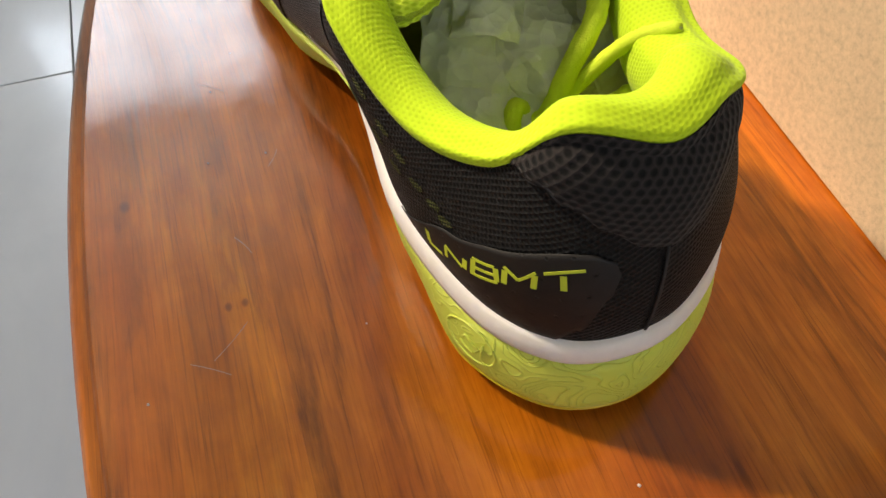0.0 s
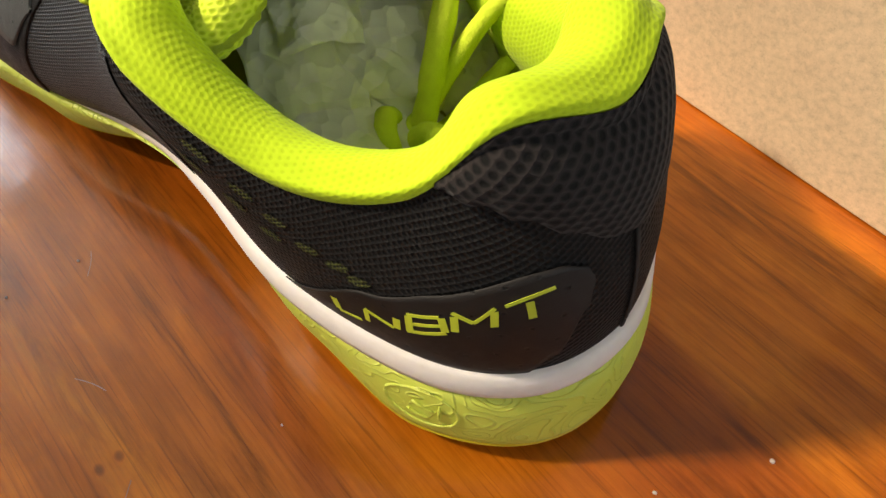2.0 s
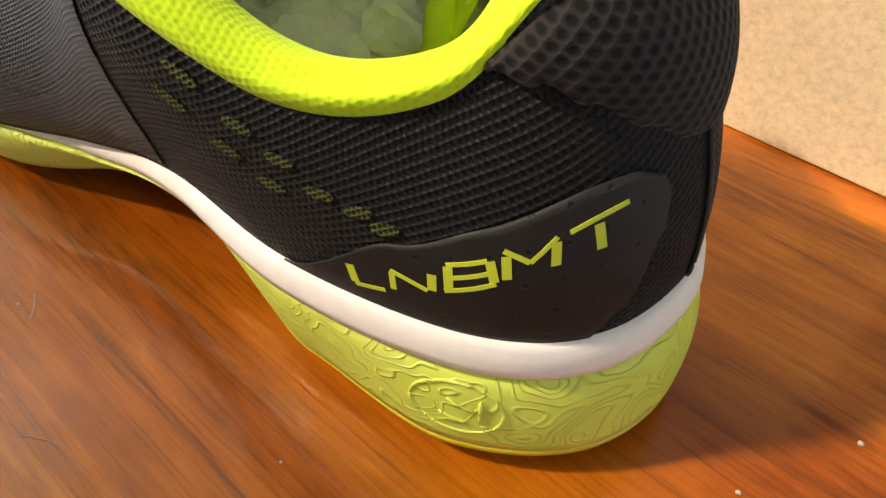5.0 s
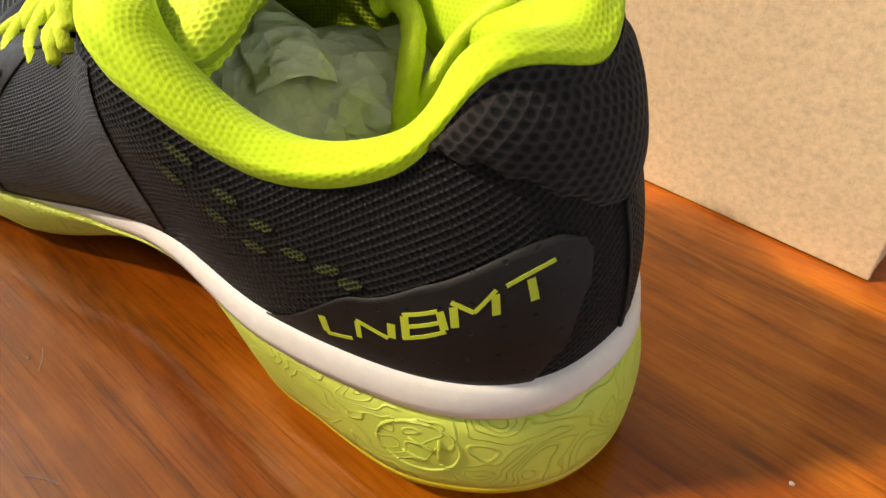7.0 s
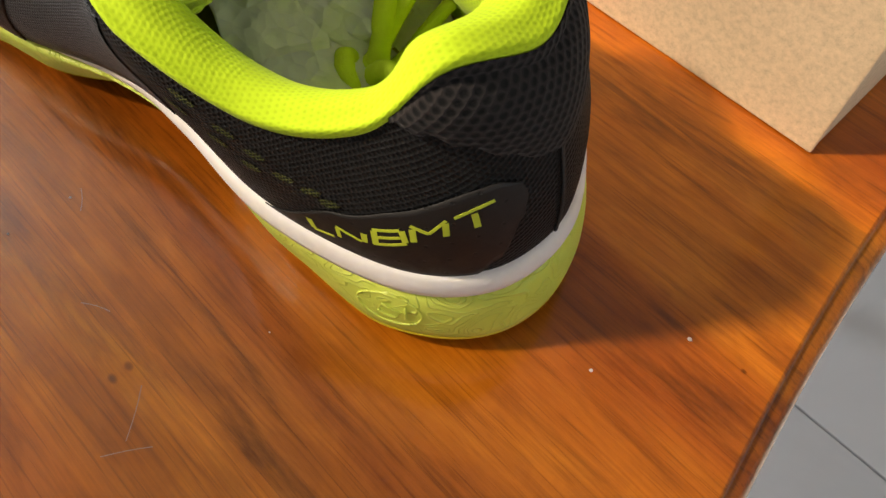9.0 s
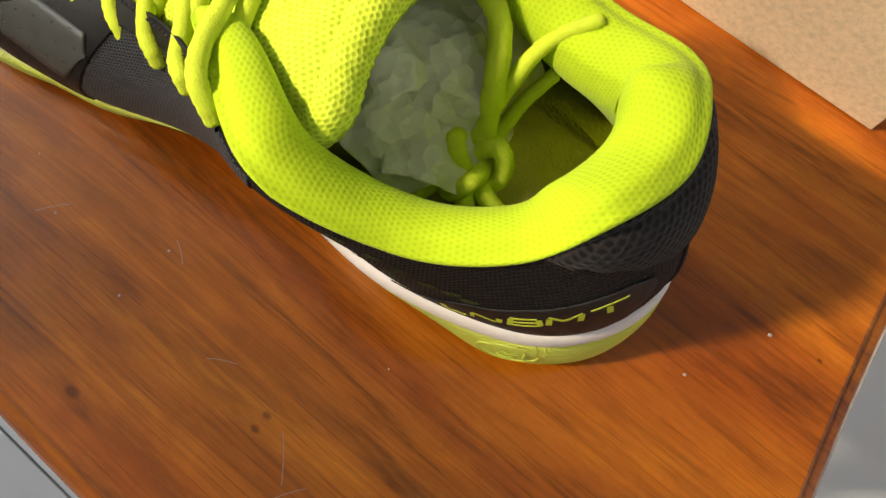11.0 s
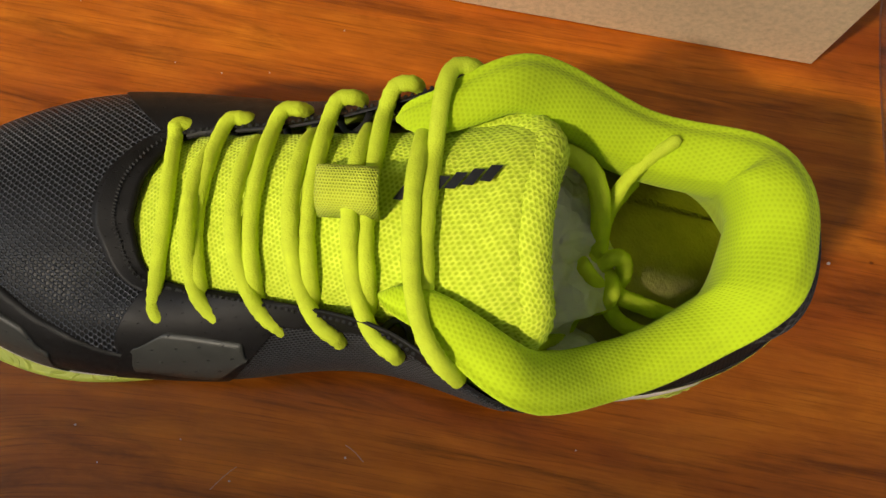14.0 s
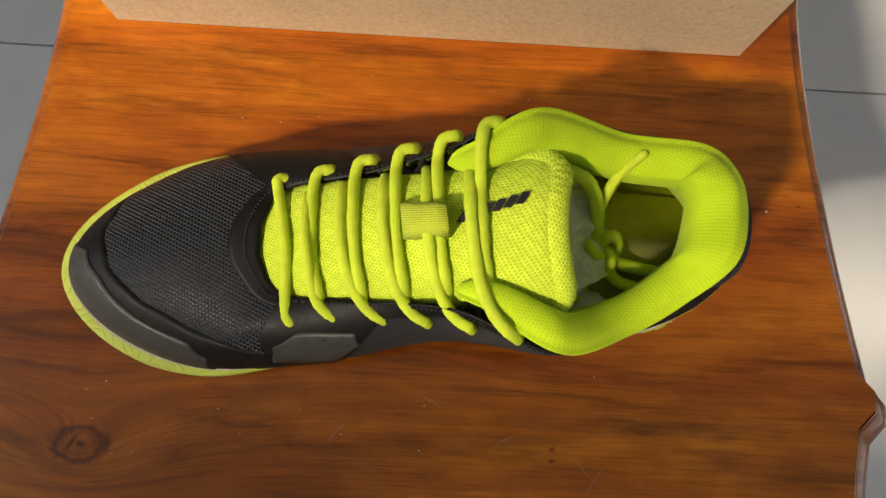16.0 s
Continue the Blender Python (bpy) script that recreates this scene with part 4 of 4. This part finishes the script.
def letter(strokes):
    verts, faces = [], []
    for a, b, w in strokes:
        rows = stroke(a, b, w)
        base, nu = len(verts), len(rows[0])
        verts += [p for r in rows for p in r]
        for j in range(len(rows) - 1):
            for i in range(nu - 1):
                q = base + j * nu + i
                faces.append((q, q + 1, q + nu + 1, q + nu))
    part("letter", mesh_from("letter", verts, faces, smooth=False), M_LETTER, patch)


THICK, THIN = .0016, .0009
letter([((2.563, 0.2189), (2.542, 0.1187), THICK), ((2.543, 0.1073), (2.385, 0.1325), THIN)])
letter([((2.339, 0.1554), (2.340, 0.2482), THICK * .7), ((2.348, 0.2564), (2.155, 0.1948), THIN), ((2.131, 0.2015), (2.123, 0.2793), THICK)])
letter([((2.060, 0.2121), (1.748, 0.2560), THIN), ((2.035, 0.2227), (2.027, 0.3243), THICK), ((2.036, 0.3313), (1.786, 0.3469), THIN), ((2.015, 0.2748), (1.793, 0.2968), THIN), ((1.771, 0.3447), (1.757, 0.2630), THICK)])
letter([((1.678, 0.2702), (1.666, 0.3544), THICK), ((1.678, 0.3740), (1.520, 0.3151), THIN), ((1.520, 0.3151), (1.322, 0.3707), THIN), ((1.353, 0.2866), (1.334, 0.3569), THICK)])
letter([((1.238, 0.3702), (0.799, 0.3990), THIN), ((1.020, 0.2969), (1.030, 0.3677), THICK)])

# neon tufts that show through the side mesh
for k, h in ((2.36, .46), (2.50, .53), (2.71, .58), (2.93, .69), (3.16, .77), (3.42, .85), (2.97, .52), (3.22, .59), (3.50, .66)):
    part("tuft", skin_patch("tuft", lambda q, k=k, h=h: h - .034 * math.sqrt(max(0, 1 - ((q - k) / .085) ** 2)), lambda q, k=k, h=h: h + .034 * math.sqrt(max(0, 1 - ((q - k) / .085) ** 2)), k - .085, k + .085, .0004, 10, 4, 0), M_TUFT, upper)


# stitching dashes round the throat
def stitches(line, count):
    verts, faces = [], []
    for i in range(count):
        p, q = np.array(line(i / count)), np.array(line((i + .62) / count))
        m = (p + q) / 2 + np.array((0, 0, .0006))
        d = (q - p) / (np.linalg.norm(q - p) + 1e-9)
        s = np.cross(d, (0, 0, 1)) * .00045
        b = len(verts)
        verts += [p - s, p + s, m + s + np.array((0, 0, .0002)), m - s + np.array((0, 0, .0002)), q - s, q + s]
        faces += [(b, b + 1, b + 2, b + 3), (b + 3, b + 2, b + 5, b + 4)]
    return mesh_from("stitching", verts, faces)


part("stitching", stitches(lambda f: skin(6.6 + 4.6 * f, .955, .0012), 46), M_THREAD, upper)
part("stitching", stitches(lambda f: skin(4.7 + 1.9 * f, .95, .0012), 38), M_THREAD, upper)
part("stitching", stitches(lambda f: skin(11.2 + 2.2 * f, .95, .0012), 38), M_THREAD, upper)

# black webbing loops that carry the laces
for side in (-1, 1):
    for i in range(1, 7):
        e = eyelet(side, i) + np.array((0, 0, -.0022))
        inn = np.array((0.0, -side * .011, .0))
        part("lace_loop", tube("lace_loop", [e + np.array((-.0045, 0, -.0035)), e + inn * .55 + np.array((-.0035, 0, -.0016)), e + inn * .85 + np.array((0, 0, -.0010)), e + inn * .55 + np.array((.0035, 0, -.0012)), e + np.array((.0045, 0, -.002))], .0011, 5, 8, .6), M_THREAD, upper)

# raised round emblem on the sole
def sole_point(k, f, off=0.0):
    lo, hi = spring(k) + .0046, white_low(k)
    return sole_ring(k, profile(k, f) + off, lo + (hi - lo) * f)


sole_part = [o for o in shoe.children if o.name == "sole"][0]
emblem = part("emblem", tube("emblem", [sole_point(1.96 + .30 * math.cos(a), .62 + .27 * math.sin(a), .0) for a in (2 * math.pi * i / 16 for i in range(17))], .0004, 3, 6), M_SOLE, sole_part, "raised round mark in the rubber")
for a, b in (((1.82, .76), (1.82, .50)), ((2.04, .72), (1.86, .62)), ((2.08, .56), (1.90, .48))):
    part("emblem_bar", tube("emblem_bar", [sole_point(a[0], a[1], .0003), sole_point((a[0] + b[0]) / 2, (a[1] + b[1]) / 2, .0004), sole_point(b[0], b[1], .0)], .0004, 3, 6), M_SOLE, emblem)


# webbing keeper on the tongue, and the dark print beside it
def on_tongue(x, y, up):
    return (x, y, tongue_z(x, y) + up)


keeper_rows = []
for j in range(13):
    v = -1 + 2 * j / 12
    keeper_rows.append([on_tongue(-.1625 + .0085 * u - .0012 * v, -.1175 + .0072 * v, .0022 + .0084 * (1 - abs(v) ** 6)) for u in (-1, -.5, 0, .5, 1)])
keeper = part("lace_keeper", grid_mesh("lace_keeper", keeper_rows), M_WEB, tongue, "ribbed neon webbing loop")
solid = keeper.modifiers.new("thickness", "SOLIDIFY")
solid.thickness, solid.offset = .0011, -1
for i in range(6):
    x = -.1490 + .0042 * i
    rows = [[on_tongue(x + .0029 * u + .0013 * v, -.1160 + .0024 * v + .0013 * i, .0016) for u in (0, .5, 1)] for v in (-1, 0, 1)]
    part("print_bar", grid_mesh("print_bar", rows), M_INK, tongue)

# lace ends tied in a knot inside the shoe
SPLAY_1 = [(-.112, -.095, .084), (-.107, -.093, .088), (-.098, -.096, .085), (-.092, -.104, .078), (-.088, -.114, .066), (-.090, -.125, .058)]
SPLAY_2 = [(-.108, -.148, .072), (-.102, -.143, .070), (-.094, -.136, .064), (-.090, -.123, .060), (-.086, -.116, .062)]
SPLAY_3 = [(-.090, -.122, .056), (-.090, -.109, .062), (-.088, -.097, .078), (-.084, -.091, .087), (-.077, -.085, .094)]
SPLAY_4 = [(-.088, -.113, .058), (-.087, -.103, .066), (-.086, -.097, .070), (-.082, -.090, .076)]
SPLAY_5 = [(-.086, -.118, .064), (-.080, -.123, .060), (-.071, -.124, .056), (-.059, -.126, .054), (-.055, -.128, .050)]
SPLAY_6 = [(-.086, -.122, .058), (-.079, -.130, .053), (-.070, -.133, .051), (-.062, -.134, .050)]
KNOT = [(-.086 + .0027 * (math.sin(a) + 2 * math.sin(2 * a)), -.119 + .0030 * (math.cos(a) - 2 * math.cos(2 * a)), .066 - .0042 * math.sin(3 * a) + .0012 * math.cos(a)) for a in (2 * math.pi * i / 24 for i in range(25))]
def sunk(points):
    """The knot and its ends, settled on the insole."""
    return [(x, y, z - .010 * min(1.0, max(0.0, (.082 - z) / .014)) * (1 if z > .060 else .5)) for x, y, z in points]


SPLAY_1, SPLAY_2, SPLAY_4, SPLAY_5, KNOT = (sunk(q) for q in (SPLAY_1, SPLAY_2, SPLAY_4, SPLAY_5, KNOT))
part("lace_end", tube("lace_end", SPLAY_1, LACE * 1.25, 7, 12), M_LACE, shoe)
part("lace_end", tube("lace_end", SPLAY_2, LACE * 1.1, 7, 12), M_LACE, shoe)
part("lace_end", tube("lace_end", SPLAY_3, LACE, 7, 12, 1, .8), M_LACE, shoe)
part("lace_end", tube("lace_end", SPLAY_4, LACE, 7, 12, 1, .8), M_LACE, shoe)
part("lace_end", tube("lace_end", SPLAY_5, LACE * 1.2, 7, 12), M_LACE, shoe)
part("lace_end", tube("lace_end", SPLAY_6, LACE * 1.1, 7, 12), M_LACE, shoe)
part("lace_knot", tube("lace_knot", KNOT, LACE * 1.15, 4, 12), M_LACE, shoe, "knot in the neon shoelace")
part("aglet", tube("aglet", [SPLAY_3[-2], (np.array(SPLAY_3[-2]) + np.array(SPLAY_3[-1])) / 2, SPLAY_3[-1]], .0016, 4, 10), M_AGLET, shoe, "pale clear lace tip")
part("aglet", tube("aglet", [SPLAY_4[-2], (np.array(SPLAY_4[-2]) + np.array(SPLAY_4[-1])) / 2, SPLAY_4[-1]], .0016, 4, 10), M_AGLET, shoe)


# tissue paper stuffed in the shoe
def crumple(place, size, seed, folds):
    """Paper folded flat along many straight creases and pressed into a wad."""
    rng = random.Random(seed)
    creases = []
    for i in range(40):
        n = Vector((rng.gauss(0, 1), rng.gauss(0, 1), rng.gauss(0, 1))).normalized()
        f = folds * (.6 + 3.2 * (i / 40) ** 1.4)
        creases.append((n, f, rng.random(), .30 / f / 4.2))
    off = Vector((seed * 3.7, seed * 1.3, seed * 2.1))
    bm = bmesh.new()
    bmesh.ops.create_icosphere(bm, subdivisions=6, radius=1)
    for v in bm.verts:
        p = v.co.copy()
        w = p + .10 * Vector((noise.noise(p * 1.6 + off), noise.noise(p * 1.6 - off), noise.noise(p * 1.6 + off * 2)))
        r = .82
        for n, f, ph, amp in creases:
            u = (w.dot(n) * f + ph) % 1.0
            r += amp * (abs(u - .5) * 4 - 1) * 2.0
        r = .5 + .62 * (1 - math.exp(-max(0, r - .25) * 1.15))
        v.co = Vector((p.x * r * size[0], p.y * r * size[1], p.z * r * size[2])) + Vector(place)
    for f in bm.faces:
        f.smooth = True
    return bm


tissue = root("tissue_paper", (-.117, -.112, .046), "crumpled pale tissue paper stuffed inside the shoe", "paper")


def paper_sheet(place, wide, long, turn, tilt, roll, seed, curl):
    """One lobe of thin paper: a torn-edged sheet bent over and broken by a few straight folds."""
    rng = random.Random(seed)
    folds = [(rng.uniform(0, math.pi), rng.uniform(-.9, .9), rng.uniform(-1, 1) * (1.0 if i < 8 else .7)) for i in range(30)]
    m = Matrix.Translation(place) @ Matrix.Rotation(turn, 4, "Z") @ Matrix.Rotation(tilt, 4, "Y") @ Matrix.Rotation(roll, 4, "X")
    rows = []
    n = 44
    for j in range(n + 1):
        v = -1 + 2 * j / n
        row = []
        for i in range(n + 1):
            u = -1 + 2 * i / n
            edge = 1 + .10 * noise.noise(Vector((math.atan2(v, u) * 2.2, seed, 0)))
            z = -curl * (u * u * .8 + v * v * .6)
            for a, c, k in folds:
                d = u * math.cos(a) + v * math.sin(a) - c
                z += k * .22 * max(0.0, d)
            z += .05 * noise.noise(Vector((u * 3, v * 3, seed * 5)))
            row.append(m @ Vector((u * long * edge, v * wide * edge * (1 - .25 * max(0, u)), z * .5 * (wide + long))))
        rows.append(row)
    return grid_mesh("sheet", rows)


for spec in (((-.108, -.128, .070), .012, .021, -.25, .50, -.25, 3, .35), ((-.106, -.106, .075), .017, .019, .25, .35, .15, 8, .45),
             ((-.098, -.096, .070), .011, .017, -.1, .5, .4, 12, .4), ((-.093, -.117, .063), .016, .017, .5, .45, -.1, 17, .35),
             ((-.122, -.112, .083), .020, .014, 1.2, .2, .1, 23, .4), ((-.092, -.137, .058), .009, .012, .2, .3, -.5, 29, .5)):
    sheet = part("sheet", paper_sheet(*spec), M_PAPER, tissue)
    thin = sheet.modifiers.new("thickness", "SOLIDIFY")
    thin.thickness = .00012
part("wad", crumple((-.113, -.113, .060), (.026, .026, .016), 1, .8), M_PAPER, tissue)

# printed mark on the box front
mark_rows = [[(-.116 + .0262 * u + .004 * v, .0002, .0805 + .020 * v + (.004 * (1 - v)) * (1 - u)) for u in (0, .25, .5, .75, 1)] for v in (0, .16)]
for rows in (mark_rows, [[(-.116 + .024 * u + .004 * v, .0002, .1005 + .004 * v) for u in (0, .5, 1)] for v in (0, 1)], [[(-.0935 + .004 * u + .004 * v, .0002, .0838 + .019 * v) for u in (0, .5, 1)] for v in (0, .5, 1)]):
    part("printed_mark", grid_mesh("printed_mark", rows, smooth=False), M_INK, shoebox)

# crumbs on the table
DUST = random.Random(12)
for x, y, r in ((.0130, -.0835, .0006), (-.001, -.112, .0005), (-.158, -.19, .0004), (-.112, -.03, .0003), (-.24, -.05, .0003), (-.075, -.172, .0003)) + tuple((-.34 + .30 * DUST.random(), -.245 + .06 * DUST.random(), .00025 + .0002 * DUST.random()) for i in range(12)) + tuple((-.34 + .2 * DUST.random(), -.07 + .05 * DUST.random(), .00025) for i in range(6)):
    bm = bmesh.new()
    bmesh.ops.create_icosphere(bm, subdivisions=2, radius=r)
    for v in bm.verts:
        v.co *= 1 + .35 * noise.noise(v.co * 2200 + Vector((x * 90, y * 90, 0)))
        v.co = Vector((v.co.x * 1.2 + x, v.co.y + y, max(0, v.co.z * .7 + r * .5) + .0001))
    thing("crumb", bm, M_CRUMB, "tiny pale crumb lying on the table", "crumb", "crumbs on the table")

# fine scratches in the lacquer
tabletop = [o for o in table.children if o.name == "tabletop"][0]
for x, y, a, n in ((-.082, -.2145, 2.3, .016), (-.074, -.222, 1.0, .014), (-.118, -.205, .5, .010), (-.20, -.205, .9, .012), (-.155, -.188, 2.6, .009)):
    c, e = math.cos(a), math.sin(a)
    rows = [[(x + c * n * (f - .5) - e * w, y + e * n * (f - .5) + c * w + .0006 * math.sin(f * 3), .00025) for w in (-.00012, .00012)] for f in (0, .25, .5, .75, 1)]
    part("scratch", grid_mesh("scratch", rows), M_SCRATCH, tabletop)


# ---- floor tiles ----
def floor_tiles():
    bm = box_bm((-TILE / 2 + .001, -TILE / 2 + .001, -.008), (TILE / 2 - .001, TILE / 2 - .001, 0), .0012)
    me = bpy.data.meshes.new("tile")
    bm.to_mesh(me)
    bm.free()
    me.materials.append(M_TILE)
    for i in range(9):
        for j in range(6):
            x, y = -2.62 + TILE * (i + .5), -1.02 + TILE * (j + .5)
            t = new("tile", me)
            t.location = (x, y, FLOOR_Z + .003)
            t.parent = floor


floor_tiles()
